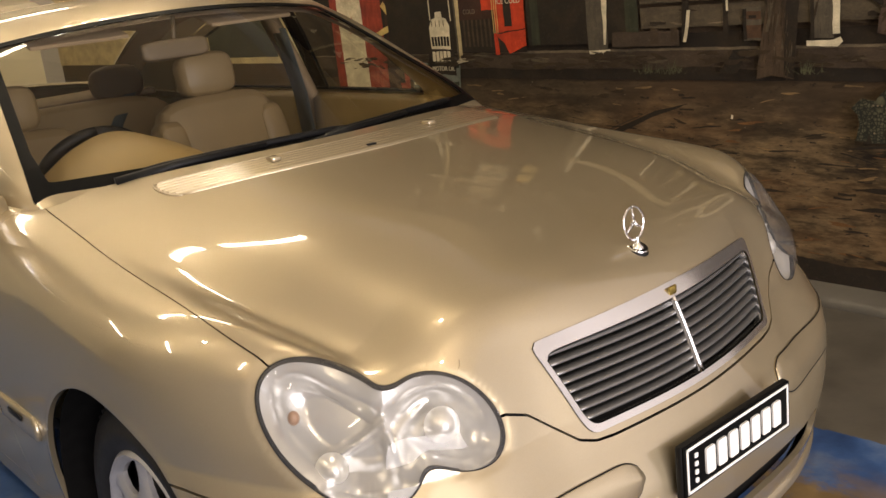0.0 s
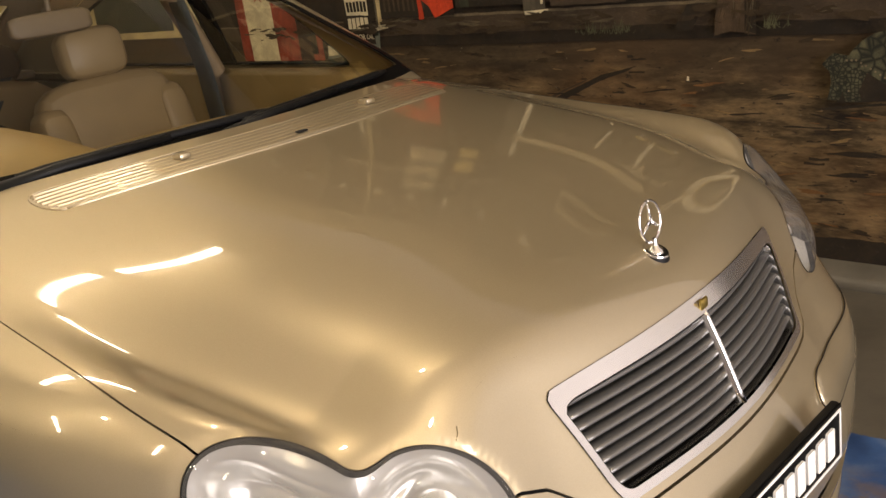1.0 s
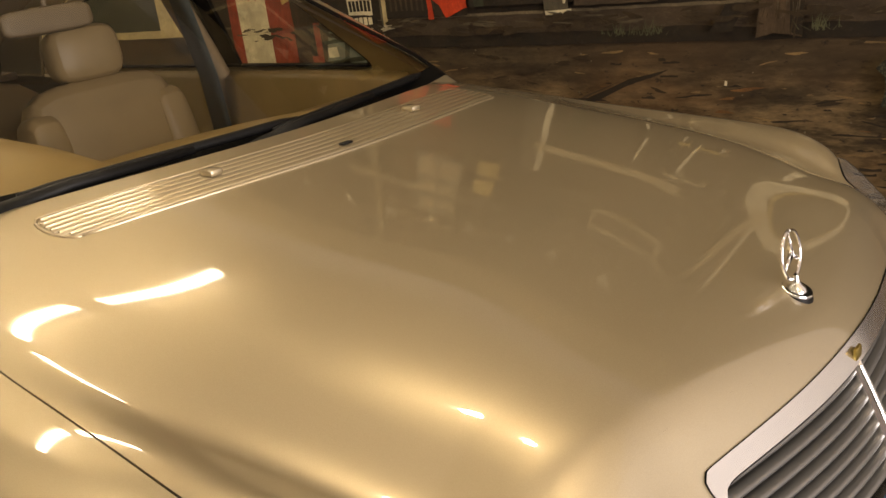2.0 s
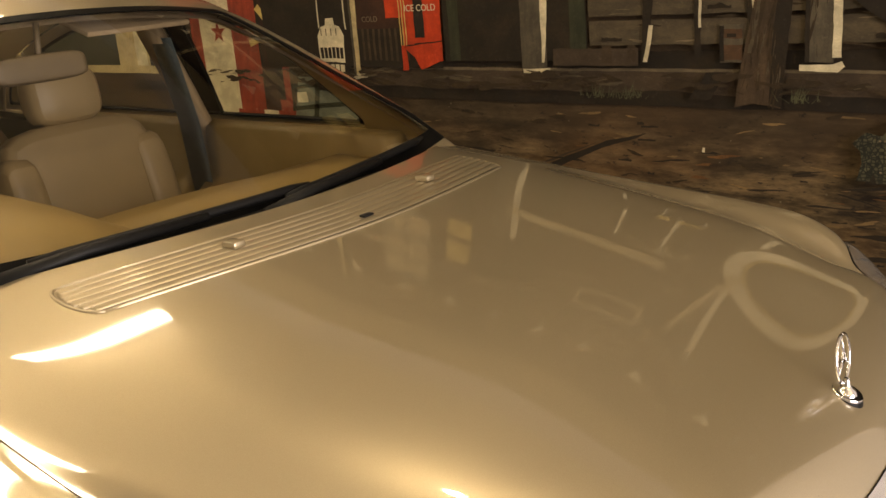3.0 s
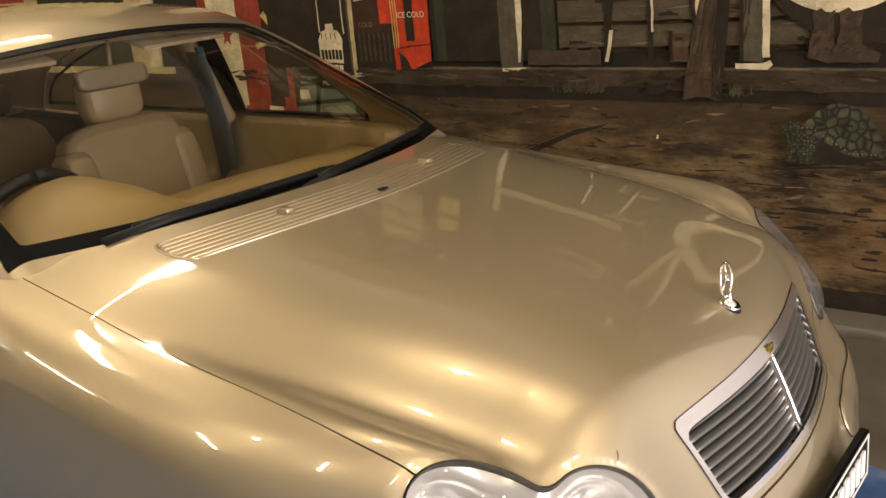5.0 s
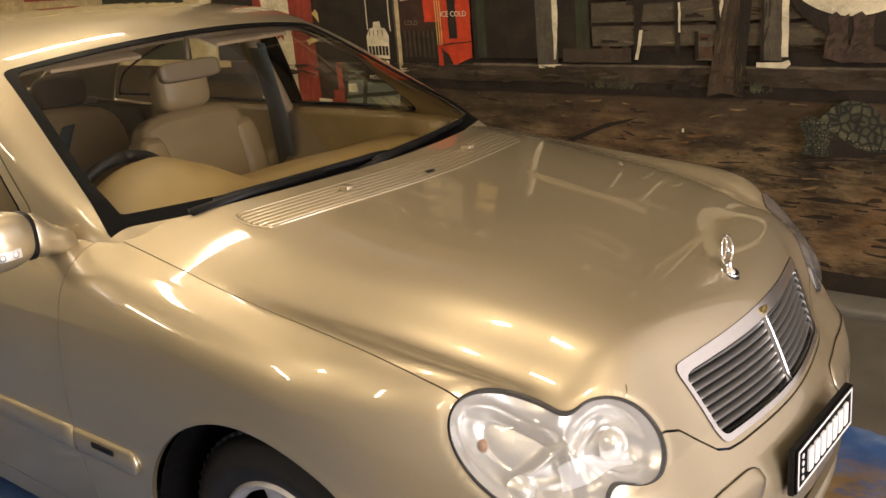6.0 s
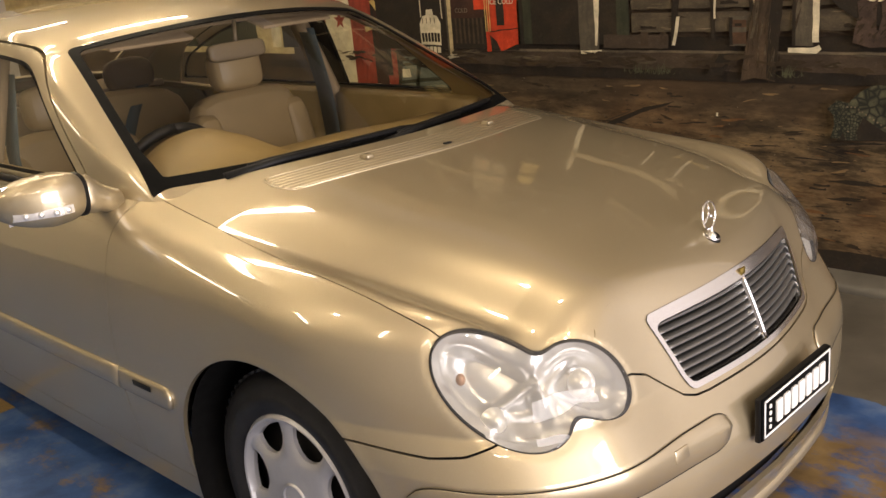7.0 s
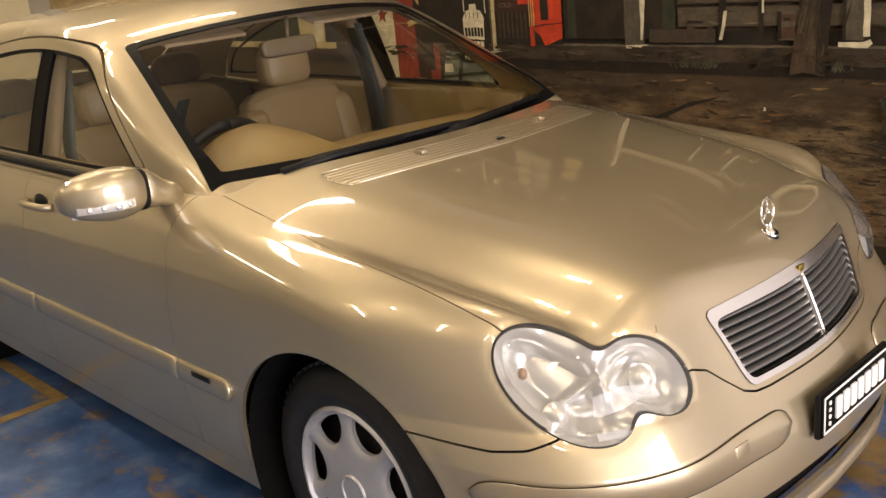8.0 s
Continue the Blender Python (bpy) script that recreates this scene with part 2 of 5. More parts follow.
def wall_with_door():
    bm = bmesh.new()
    for lo, hi in (((X1, Y0 - 0.2, 0), (X1 + 0.2, DOOR_Y0, CEIL)), ((X1, DOOR_Y1, 0), (X1 + 0.2, WALL + 0.2, CEIL)), ((X1, DOOR_Y0, DOOR_H), (X1 + 0.2, DOOR_Y1, CEIL))):
        box(bm, [b - a for a, b in zip(lo, hi)], [(a + b) / 2 for a, b in zip(lo, hi)])
    return bm


wall_east = tagged(part("wall_east", wall_with_door(), PALEWALL, None, "pale grey wall with an open roller door", smooth=False), category="wall", kind="structure")
day = bpy.data.lights.new("door_daylight", "AREA")
day.shape, day.size, day.size_y, day.energy, day.color = "RECTANGLE", DOOR_Y1 - DOOR_Y0 - 0.1, DOOR_H - 0.1, DAY, (0.96, 0.93, 1.0)
day_ob = new("door_daylight", day)
day_ob.matrix_basis = look((X1 + 0.1, (DOOR_Y0 + DOOR_Y1) / 2, DOOR_H / 2), (0, (DOOR_Y0 + DOOR_Y1) / 2, DOOR_H / 2))
ceiling = slab("ceiling", (X0 - 0.2, Y0 - 0.2, CEIL), (X1 + 0.2, WALL + 0.2, CEIL + 0.15), CEILING, "plain off-white ceiling", "ceiling")


def batten_light(x, y, half, heading):
    thing = empty("fluorescent_light", (x, y, CEIL), label="white twin-tube fluorescent batten, lit, under the ceiling", category="ceiling light", group="ceiling battens")
    thing.rotation_euler = (0, 0, radians(heading))
    part("housing", box(bmesh.new(), (0.095, 2 * half, 0.05), (0, 0, -0.025), 0.008), BATTEN, thing)
    for off in (-0.025, 0.025):
        part("tube", tube(bmesh.new(), [(off, -half + 0.04, -0.075), (off, half - 0.04, -0.075)], 0.019, 12), TUBE, thing, "glowing warm white tube")
    for end in (-half + 0.03, half - 0.03):
        part("holder", box(bmesh.new(), (0.09, 0.03, 0.06), (0, end, -0.07), 0.004), BATTEN, thing)
    return thing


for bx, by, bh, turned_by in BATTENS:
    batten_light(bx, by, bh, turned_by)



def downlight(x, y):
    thing = empty("downlight", (x, y, CEIL), label="small round recessed downlight, lit, in the ceiling", category="ceiling light", group="ceiling downlights")
    collar = bmesh.new()
    rings = [[(r * math.cos(a), r * math.sin(a), z) for a in (2 * math.pi * k / 28 for k in range(28))] for r, z in ((0.075, 0.002), (0.073, -0.008), (0.060, -0.010), (0.054, -0.004), (0.054, 0.002))]
    loft(collar, rings, True, False)
    part("collar", collar, BATTEN, thing)
    bulb = bmesh.new()
    bmesh.ops.create_circle(bulb, cap_ends=True, segments=24, radius=0.052, matrix=Matrix.Translation((0, 0, -0.005)) @ pose(0, 0, 0, 180, 0, 0))
    part("bulb", bulb, SPOTGLOW, thing, "glowing bulb face")


for sx, sy in SPOTS:
    downlight(sx, sy)

cove = bmesh.new()
loft(cove, [[(x, WALL - 0.115, -0.002), (x, WALL - 0.05, 0.022), (x, WALL - 0.012, 0.058), (x, WALL + 0.05, 0.058), (x, WALL + 0.05, -0.002)] for x in np.linspace(X0 + 0.01, X1 - 0.01, 12)])
tagged(part("baseboard", cove, FLOOR, None, "concrete fillet along the foot of the wall"), category="baseboard", kind="structure")
LINE = varied("yellow_floor_paint", (0.24, 0.155, 0.055), 0.5, 14, 0.5)
for n, (lo, hi) in enumerate((((-1.85, -1.35), (-1.80, -0.74)), ((-2.9, -0.79), (-1.85, -0.74)))):
    part("floor_line", box(bmesh.new(), (hi[0] - lo[0], hi[1] - lo[1], 0.002), ((lo[0] + hi[0]) / 2, (lo[1] + hi[1]) / 2, 0.002)), LINE, floor, "worn yellow bay line", smooth=False)

# ---- the mural: an old roadside store, painted flat on the north wall ----
def painted(name, base, scale=14.0, amount=0.35, stretch=(1, 1, 1), rough=0.8):
    base = tuple(k * c for k, c in zip((0.72, 0.67, 0.56), base))
    m = varied(name, base, rough, scale, amount, stretch)
    ns, ln, b = nodes(m)
    got = b.inputs["Base Color"].links[0].from_socket
    old = mixed(m, ramp(m, noise_tex(m, 7.0, 7, (1, 1, 1.6), 0.68), ((0.40, (0, 0, 0)), (0.66, (0.75, 0.75, 0.75)))), got, tuple(0.45 * c + 0.004 for c in base))
    base_from(m, mixed(m, ramp(m, noise_tex(m, 55, 5, (1, 1, 1), 0.7), ((0.56, (0, 0, 0)), (0.70, (0.5, 0.5, 0.5)))), old, tuple(1.3 * c + 0.01 for c in base)))
    m.node_tree.nodes["Principled BSDF"].inputs["Specular IOR Level"].default_value = 0.25
    return m


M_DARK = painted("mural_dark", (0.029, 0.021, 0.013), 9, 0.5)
M_BROWN = painted("mural_brown", (0.075, 0.052, 0.032), 9, 0.45, (1, 1, 3))
M_BOARD = painted("mural_board", (0.108, 0.088, 0.060), 5, 0.45, (1, 1, 7))
M_KERB = painted("mural_kerb", (0.080, 0.058, 0.040), 6, 0.45, (1, 1, 4))
M_SIGN = painted("mural_sign_paint", (0.62, 0.52, 0.34), 12, 0.3)
# mid-tone of the unseen band added above the mural to soften its reflection
M_BLEND = painted("mural_blend_band", (0.30, 0.25, 0.16), 4, 0.4, (1, 1, 3))
M_PALE = painted("mural_pale_edge", (0.20, 0.165, 0.115), 18, 0.4, (1, 1, 3))
M_WHITE = painted("mural_white", (0.86, 0.80, 0.62), 14, 0.22)
M_CREAM = painted("mural_cream", (0.68, 0.57, 0.34), 5, 0.18)
M_GREY = painted("mural_grey", (0.112, 0.098, 0.074), 10, 0.45, (5, 1, 1))
M_GREEN = painted("mural_green", (0.042, 0.048, 0.028), 10, 0.4, (5, 1, 1))
M_RED = painted("mural_red", (0.66, 0.066, 0.020), 9, 0.34, (3, 1, 1))
M_DULLRED = painted("mural_dull_red", (0.36, 0.060, 0.034), 9, 0.45, (5, 1, 1))
M_MAROON = painted("mural_maroon", (0.058, 0.026, 0.017), 9, 0.4)
M_YELLOW = painted("mural_yellow", (0.75, 0.58, 0.22), 12, 0.25)
M_GRASS = painted("mural_grass", (0.10, 0.105, 0.060), 40, 0.4)
M_BARK = painted("mural_bark", (0.085, 0.058, 0.036), 8, 0.5, (6, 1, 1))
M_STEEL = painted("mural_steel_blue", (0.20, 0.23, 0.20), 14, 0.35)
M_BOOT = painted("mural_boot", (0.075, 0.050, 0.038), 30, 0.7)
M_SOIL_DARK = painted("mural_soil_dark", (0.050, 0.034, 0.018), 12, 0.5)
M_SOIL_LIGHT = painted("mural_soil_light", (0.24, 0.165, 0.08), 12, 0.4)
M_SOIL_RUST = painted("mural_soil_rust", (0.19, 0.095, 0.035), 12, 0.4)
M_TIN = painted("mural_tin", (0.11, 0.060, 0.032), 30, 0.5)


def scaly(name, size, gap):
    """Painted horn plates: pale cells with dark joints between them."""
    m = painted(name, (0.095, 0.095, 0.060), 30, 0.6)
    ns, ln, b = nodes(m)
    co, cell = ns.new("ShaderNodeTexCoord"), ns.new("ShaderNodeTexVoronoi")
    cell.feature = "DISTANCE_TO_EDGE"
    cell.inputs["Scale"].default_value, cell.inputs["Randomness"].default_value = size, 0.75
    flatten = ns.new("ShaderNodeMapping")
    flatten.inputs["Scale"].default_value = (1, 0, 1)
    ln.new(co.outputs["Object"], flatten.inputs["Vector"])
    ln.new(flatten.outputs[0], cell.inputs["Vector"])
    got = b.inputs["Base Color"].links[0].from_socket
    base_from(m, mixed(m, ramp(m, cell.outputs["Distance"], ((gap, (0, 0, 0)), (gap + 0.16, (1, 1, 1)))), (0.014, 0.014, 0.009), got))
    return m


M_PLATES = scaly("mural_horn_plates", 27.0, 0.03)
M_SCALES = scaly("mural_scales", 85.0, 0.05)

M_DIRT = material("mural_dirt", (0.08, 0.05, 0.03), 0.8)
M_DIRT.node_tree.nodes["Principled BSDF"].inputs["Specular IOR Level"].default_value = 0.25
_streak = noise_tex(M_DIRT, 4.2, 9, (0.8, 1, 3.4), 0.70)
_patch = noise_tex(M_DIRT, 1.3, 5, (0.7, 1, 2.2), 0.55)
_crumb = noise_tex(M_DIRT, 34, 4, (0.7, 1, 1.8), 0.7)
_soil = ramp(M_DIRT, _streak, ((0.36, (0.014, 0.009, 0.005)), (0.47, (0.060, 0.040, 0.018)), (0.57, (0.135, 0.090, 0.042)), (0.68, (0.23, 0.160, 0.078))))
_rust = mixed(M_DIRT, ramp(M_DIRT, _patch, ((0.45, (0, 0, 0)), (0.62, (1, 1, 1)))), _soil, mixed(M_DIRT, 0.45, _soil, (0.17, 0.085, 0.030)))
_flecks = ramp(M_DIRT, _crumb, ((0.32, (1, 1, 1)), (0.40, (0, 0, 0))))
_ns, _ln, _b = nodes(M_DIRT)
_co, _sx, _mr = _ns.new("ShaderNodeTexCoord"), _ns.new("ShaderNodeSeparateXYZ"), _ns.new("ShaderNodeMath")
_ln.new(_co.outputs["Object"], _sx.inputs[0])
_mr.operation = "MULTIPLY_ADD"                  # the artist's dark strip of earth below the porch, its lower edge ragged
_ln.new(noise_tex(M_DIRT, 4.0, 7, (0.8, 1, 2.0), 0.65), _mr.inputs[0])
_mr.inputs[1].default_value = 0.40
_ln.new(_sx.outputs["Z"], _mr.inputs[2])
_strip = ramp(M_DIRT, _mr.outputs[0], ((0.74, (0, 0, 0)), (0.90, (0.72, 0.72, 0.72))))
_whole = mixed(M_DIRT, _strip, _rust, (0.026, 0.018, 0.010))
base_from(M_DIRT, mixed(M_DIRT, _flecks, _whole, (0.020, 0.014, 0.009)))

mural = empty("mural", (0, WALL, 0.04), label="painted wall mural of an old roadside store and dirt yard", category="mural")
LAYER = [0]


def brushed(outline, amp=0.0028):
    """The outline as a brush leaves it: long edges broken up and a little uneven."""
    got = []
    for (x0, z0), (x1, z1) in zip(outline, list(outline[1:]) + [outline[0]]):
        n = max(1, min(90, int(math.hypot(x1 - x0, z1 - z0) / 0.018)))
        got += [(x0 + (x1 - x0) * k / n, z0 + (z1 - z0) * k / n) for k in range(n)]
    if len(got) == len(outline):
        return got
    wave = lambda x, z, s: amp * (noise.noise((x * 17, z * 17, s)) + 0.6 * noise.noise((x * 55, z * 55, s)))
    return [(x + wave(x, z, 0.3), z + wave(x, z, 7.7)) for x, z in got]


def dabs(name, mat, x0, x1, z0, z1, count, size, seed, flatness=0.28, lean=0.0):
    """Many loose brush dabs over a stretch of the wall."""
    rnd = random.Random(seed)
    shapes = []
    for _ in range(count):
        cx, cz, r = rnd.uniform(x0, x1), rnd.uniform(z0, z1), size * rnd.uniform(0.35, 1.0) ** 1.5
        turn, ph = lean + rnd.gauss(0, 0.12), rnd.uniform(0, 6)
        ring = []
        for k in range(11):
            a = 2 * math.pi * k / 11
            w = 1 + 0.35 * math.sin(2 * a + ph) + 0.25 * math.sin(3 * a + 2 * ph)
            u, v = r * w * math.cos(a), r * flatness * w * math.sin(a)
            ring.append((cx + u * math.cos(turn) - v * math.sin(turn), cz + u * math.sin(turn) + v * math.cos(turn)))
        shapes.append(ring)
    paint(name, mat, *shapes, joined=True)


def paint(name, mat, *outlines, level=None, label="", joined=False):
    """One flat painted shape, or several alike, each later layer a hair prouder of the wall."""
    LAYER[0] += 1
    y = -0.0035 - 0.00035 * LAYER[0] if level is None else level
    if joined:
        bm = bmesh.new()
        for k, o in enumerate(outlines):
            flat(bm, brushed(o), y - 1.2e-5 * k)
        LAYER[0] += int(len(outlines) * 1.2e-5 / 0.00035) + 1
        return tagged(part(name, bm, mat, mural, label, smooth=False), kind="stuff")
    for o in outlines:
        part(name, flat(bmesh.new(), brushed(o), y), mat, mural, label, smooth=False)


def quad(x0, z0, x1, z1):
    return [(x0, z0), (x1, z0), (x1, z1), (x0, z1)]


def disc(cx, cz, r, n=48, a0=0.0, a1=2 * math.pi):
    return [(cx + r * math.cos(a0 + (a1 - a0) * k / n), cz + r * math.sin(a0 + (a1 - a0) * k / n)) for k in range(n)]


def wobbly(x0, x1, z0, z1, amp, seed, n=60):
    """A band whose upper edge is brushed unevenly."""
    top = [(x0 + (x1 - x0) * k / n, z1 + amp * noise.noise((k * 0.35, seed, 0))) for k in range(n, -1, -1)]
    return [(x0, z0), (x1, z0)] + top


ML, MR, MT = -3.62, 1.5, 2.8
paint("painted_wall", M_BROWN, quad(ML, 0.9, MR, MT))
paint("painted_dirt", M_DIRT, quad(-7.5, -0.035, MR, 0.86), label="brown painted dirt")
# dark band with an uneven top along the foot of the wall
paint("dark_wall_foot", M_DARK, wobbly(-7.5, MR, -0.035, 0.095, 0.03, 4.0, 90))
dabs("painted_soil_stroke", M_SOIL_RUST, -2.2, 1.4, 0.10, 0.62, 70, 0.06, 2, 0.10)
dabs("painted_soil_stroke", M_SOIL_LIGHT, -2.2, 1.4, 0.15, 0.77, 100, 0.045, 41, 0.12)
dabs("painted_soil_stroke", M_SOIL_DARK, -2.2, 1.4, 0.12, 0.77, 120, 0.055, 42, 0.16)
paint("painted_kerb", M_KERB, wobbly(ML, MR, 0.815, 0.905, 0.006, 1.0))
paint("painted_kerb_shade", M_DARK, wobbly(ML, MR, 0.775, 0.822, 0.016, 2.0))
paint("painted_kerb_edge", M_PALE, wobbly(ML, MR, 0.893, 0.903, 0.004, 3.0))
paint("painted_porch_floor", M_DARK, wobbly(ML, MR, 0.905, 0.965, 0.008, 5.0))
# cream gable and yard at the far left
paint("painted_gable", M_CREAM, quad(-7.5, 0.86, -3.35, MT))
paint("painted_hedge", M_GREEN, wobbly(-4.6, -3.72, 0.9, 1.42, 0.20, 7.0, 40))
paint("painted_shrub_pot", M_DULLRED, quad(-5.6, 1.30, -4.75, 1.38), [(-5.5, 1.38), (-4.85, 1.38), (-4.95, 1.62), (-5.4, 1.62)])
paint("painted_dark_doorway", M_DARK, quad(-3.45, 0.9, -3.08, MT))
paint("painted_white_post", M_WHITE, quad(-3.56, 0.9, -3.47, MT))
# fuel pump
paint("painted_pump_body", M_DULLRED, quad(-3.08, 0.62, -2.42, 2.15))
paint("painted_pump_panel", M_WHITE, [(-3.00, 0.66), (-2.775, 0.66), (-2.80, 2.05), (-3.03, 2.05)])
paint("painted_pump_shade", M_MAROON, quad(-2.60, 0.66, -2.50, 2.10))
paint("painted_pump_side", M_DULLRED, quad(-2.74, 0.62, -2.62, 2.15), quad(-3.08, 0.62, -3.02, 2.15))
paint("painted_pump_foot", M_WHITE, quad(-3.10, 0.60, -2.40, 0.70))
paint("painted_pump_foot_red", M_DULLRED, quad(-2.80, 0.60, -2.62, 0.70), quad(-2.52, 0.60, -2.40, 0.70))
paint("painted_pump_hose", M_DARK, quad(-2.50, 0.75, -2.46, 1.9), quad(-2.60, 0.9, -2.575, 1.7))
paint("painted_pump_figures", M_MAROON, *[quad(-2.95 + 0.055 * k, 1.33 - 0.075 * j, -2.915 + 0.055 * k, 1.385 - 0.075 * j) for k in range(3) for j in range(2)])
paint("painted_pump_star", M_DULLRED, [(-2.875 + (0.055 if k % 2 == 0 else 0.022) * math.sin(k * math.pi / 5), 1.06 + (0.055 if k % 2 == 0 else 0.022) * math.cos(k * math.pi / 5)) for k in range(10)])
# bench and crate behind the car
paint("painted_crate", M_STEEL, [(-2.42, 0.62), (-2.02, 0.66), (-2.00, 0.84), (-2.36, 0.86)], quad(-2.30, 0.50, -2.02, 0.60))
paint("painted_crate_slat", M_GREEN, [(-2.42, 0.70), (-2.02, 0.74), (-2.02, 0.76), (-2.42, 0.72)], [(-2.40, 0.80), (-2.01, 0.83), (-2.01, 0.845), (-2.40, 0.815)], [(-2.30, 0.62), (-2.27, 0.62), (-2.22, 0.86), (-2.25, 0.86)])
paint("painted_crate_paper", M_WHITE, [(-2.20, 0.56), (-2.06, 0.58), (-2.09, 0.66), (-2.21, 0.65)], [(-2.38, 0.74), (-2.31, 0.745), (-2.32, 0.79), (-2.38, 0.785)])
paint("painted_crate_straw", M_YELLOW, [(-2.02, 0.52), (-1.90, 0.55), (-1.92, 0.61), (-2.01, 0.60)], [(-2.16, 0.47), (-2.05, 0.49), (-2.07, 0.53), (-2.15, 0.52)])
paint("painted_crate_legs", M_DARK, quad(-2.34, 0.45, -2.30, 0.64), quad(-2.12, 0.45, -2.08, 0.66), [(-2.30, 0.46), (-2.27, 0.46), (-2.10, 0.64), (-2.13, 0.64)])
paint("painted_ladder", M_YELLOW, [(-2.66, 1.02), (-2.30, 1.13), (-2.29, 1.10), (-2.65, 0.99)], [(-2.60, 1.16), (-2.46, 1.02), (-2.43, 1.04), (-2.57, 1.18)], [(-2.46, 1.18), (-2.32, 1.04), (-2.29, 1.06), (-2.43, 1.20)])
# counter and oil rack
paint("painted_counter", M_DARK, quad(-2.55, 0.9, -2.0, 2.0))
paint("painted_counter_top", M_BOARD, [(-2.56, 1.265), (-2.20, 1.265), (-2.02, 1.36), (-2.42, 1.40)])
paint("painted_rack_hoop", M_WHITE, [(-2.115 + 0.082 * math.cos(a), 1.20 + 0.085 * math.sin(a)) for a in np.linspace(0, math.pi, 20)] + [(-2.197, 0.95), (-2.19, 0.95)] + [(-2.115 + 0.075 * math.cos(a), 1.20 + 0.077 * math.sin(a)) for a in np.linspace(math.pi, 0, 20)] + [(-2.04, 0.95), (-2.033, 0.95)])
paint("painted_oil_board", M_DARK, [(-2.235, 0.80), (-2.03, 0.79), (-2.03, 1.06), (-2.235, 1.07)])
paint("painted_oil_can", M_WHITE, [(-2.205, 0.925), (-2.055, 0.920), (-2.05, 1.035), (-2.07, 1.072), (-2.098, 1.078), (-2.104, 1.108), (-2.150, 1.108), (-2.155, 1.078), (-2.182, 1.072), (-2.205, 1.035)])
paint("painted_oil_can_ribs", M_DARK, *[quad(-2.185 + 0.030 * k, 1.035, -2.180 + 0.030 * k, 1.065) for k in range(4)])
paint("painted_oil_can_bars", M_DARK, *[quad(-2.196 + 0.0235 * k, 0.938, -2.178 + 0.0235 * k, 0.985) for k in range(6)])
paint("painted_oil_board_bars", M_WHITE, *[quad(-2.200 + 0.029 * k, 0.862, -2.177 + 0.029 * k, 0.912) for k in range(5)])
paint("painted_rack_post", M_CREAM, quad(-2.005, 0.86, -1.965, MT))
paint("painted_rack_post_shade", M_GREY, quad(-2.005, 0.86, -1.992, MT))
paint("painted_rack_post_foot", M_WHITE, [(-2.03, 0.845), (-1.93, 0.86), (-1.935, 0.88), (-2.03, 0.87)])
# drinks chest and red machine
paint("painted_chest", M_MAROON, quad(-1.965, 0.90, -1.52, 1.62))
paint("painted_chest_shade", M_DARK, quad(-1.965, 0.90, -1.52, 1.06))
paint("painted_chest_ribs", M_BROWN, *[quad(-1.94 + 0.030 * k, 0.93, -1.928 + 0.030 * k, 1.06) for k in range(9)])
paint("painted_chest_flourish", M_WHITE, [(-1.95, 1.25), (-1.93, 1.22), (-1.90, 1.33), (-1.87, 1.36), (-1.875, 1.375), (-1.905, 1.365)], [(-1.875, 1.225), (-1.845, 1.23), (-1.80, 1.375), (-1.815, 1.38)], [(-1.948, 1.205), (-1.80, 1.225), (-1.80, 1.236), (-1.948, 1.215)])
paint("painted_machine_door", M_RED, quad(-1.80, 1.10, -1.70, 1.58))
paint("painted_machine", M_RED, [(-1.715, 0.99), (-1.515, 1.01), (-1.508, 1.60), (-1.73, 1.60)])
paint("painted_machine_lines", M_YELLOW, *[quad(-1.728 + 0.014 * k, 0.99, -1.723 + 0.014 * k, 1.60) for k in range(3)])
paint("painted_machine_stripe", M_DARK, quad(-1.650, 1.02, -1.600, 1.36), quad(-1.655, 0.915, -1.62, 1.0))
paint("painted_machine_badge", M_PALE, quad(-1.68, 1.36, -1.59, 1.46))
paint("painted_machine_tray", M_RED, [(-1.715, 0.985), (-1.515, 1.005), (-1.515, 0.93), (-1.63, 0.895), (-1.66, 0.945)], [(-1.725, 0.89), (-1.695, 0.89), (-1.70, 0.99), (-1.725, 0.99)])


def painted_words(body_text, x, z, size, mat):
    LAYER[0] += 1
    cu = bpy.data.curves.new("painted_words", "FONT")
    cu.body, cu.size, cu.extrude = body_text, size, 0.0004
    temp = bpy.data.objects.new("words", cu)
    scene.collection.objects.link(temp)
    me = bpy.data.meshes.new_from_object(temp.evaluated_get(bpy.context.evaluated_depsgraph_get()))
    bpy.data.objects.remove(temp)
    me.materials.clear()
    me.materials.append(mat)
    return put("painted_words", me, mural, "white painted words", pose(x, -0.0045 - 0.00035 * LAYER[0], z, 90, 0, 0))


painted_words("MOTOR OIL", -2.205, 0.815, 0.032, M_WHITE)
painted_words("ICE COLD", -1.695, 1.125, 0.036, M_WHITE)
painted_words("COLD", -1.93, 1.088, 0.032, M_PALE)
# doorway between green posts
paint("painted_doorway", M_DARK, quad(-1.50, 0.93, -0.86, MT))
paint("painted_green_post", M_GREEN, quad(-1.475, 0.93, -1.425, MT), quad(-0.930, 0.93, -0.865, MT))
paint("painted_post_grey", M_GREY, quad(-1.140, 0.905, -1.030, 1.78))
paint("painted_post_light", M_WHITE, [(-1.050, 0.925), (-1.040, 0.925), (-1.022, 1.10), (-1.022, 1.78), (-1.055, 1.78), (-1.052, 1.1)])
paint("painted_post_foot", M_WHITE, [(-1.135, 0.887), (-1.018, 0.890), (-1.015, 0.905), (-1.135, 0.902)])
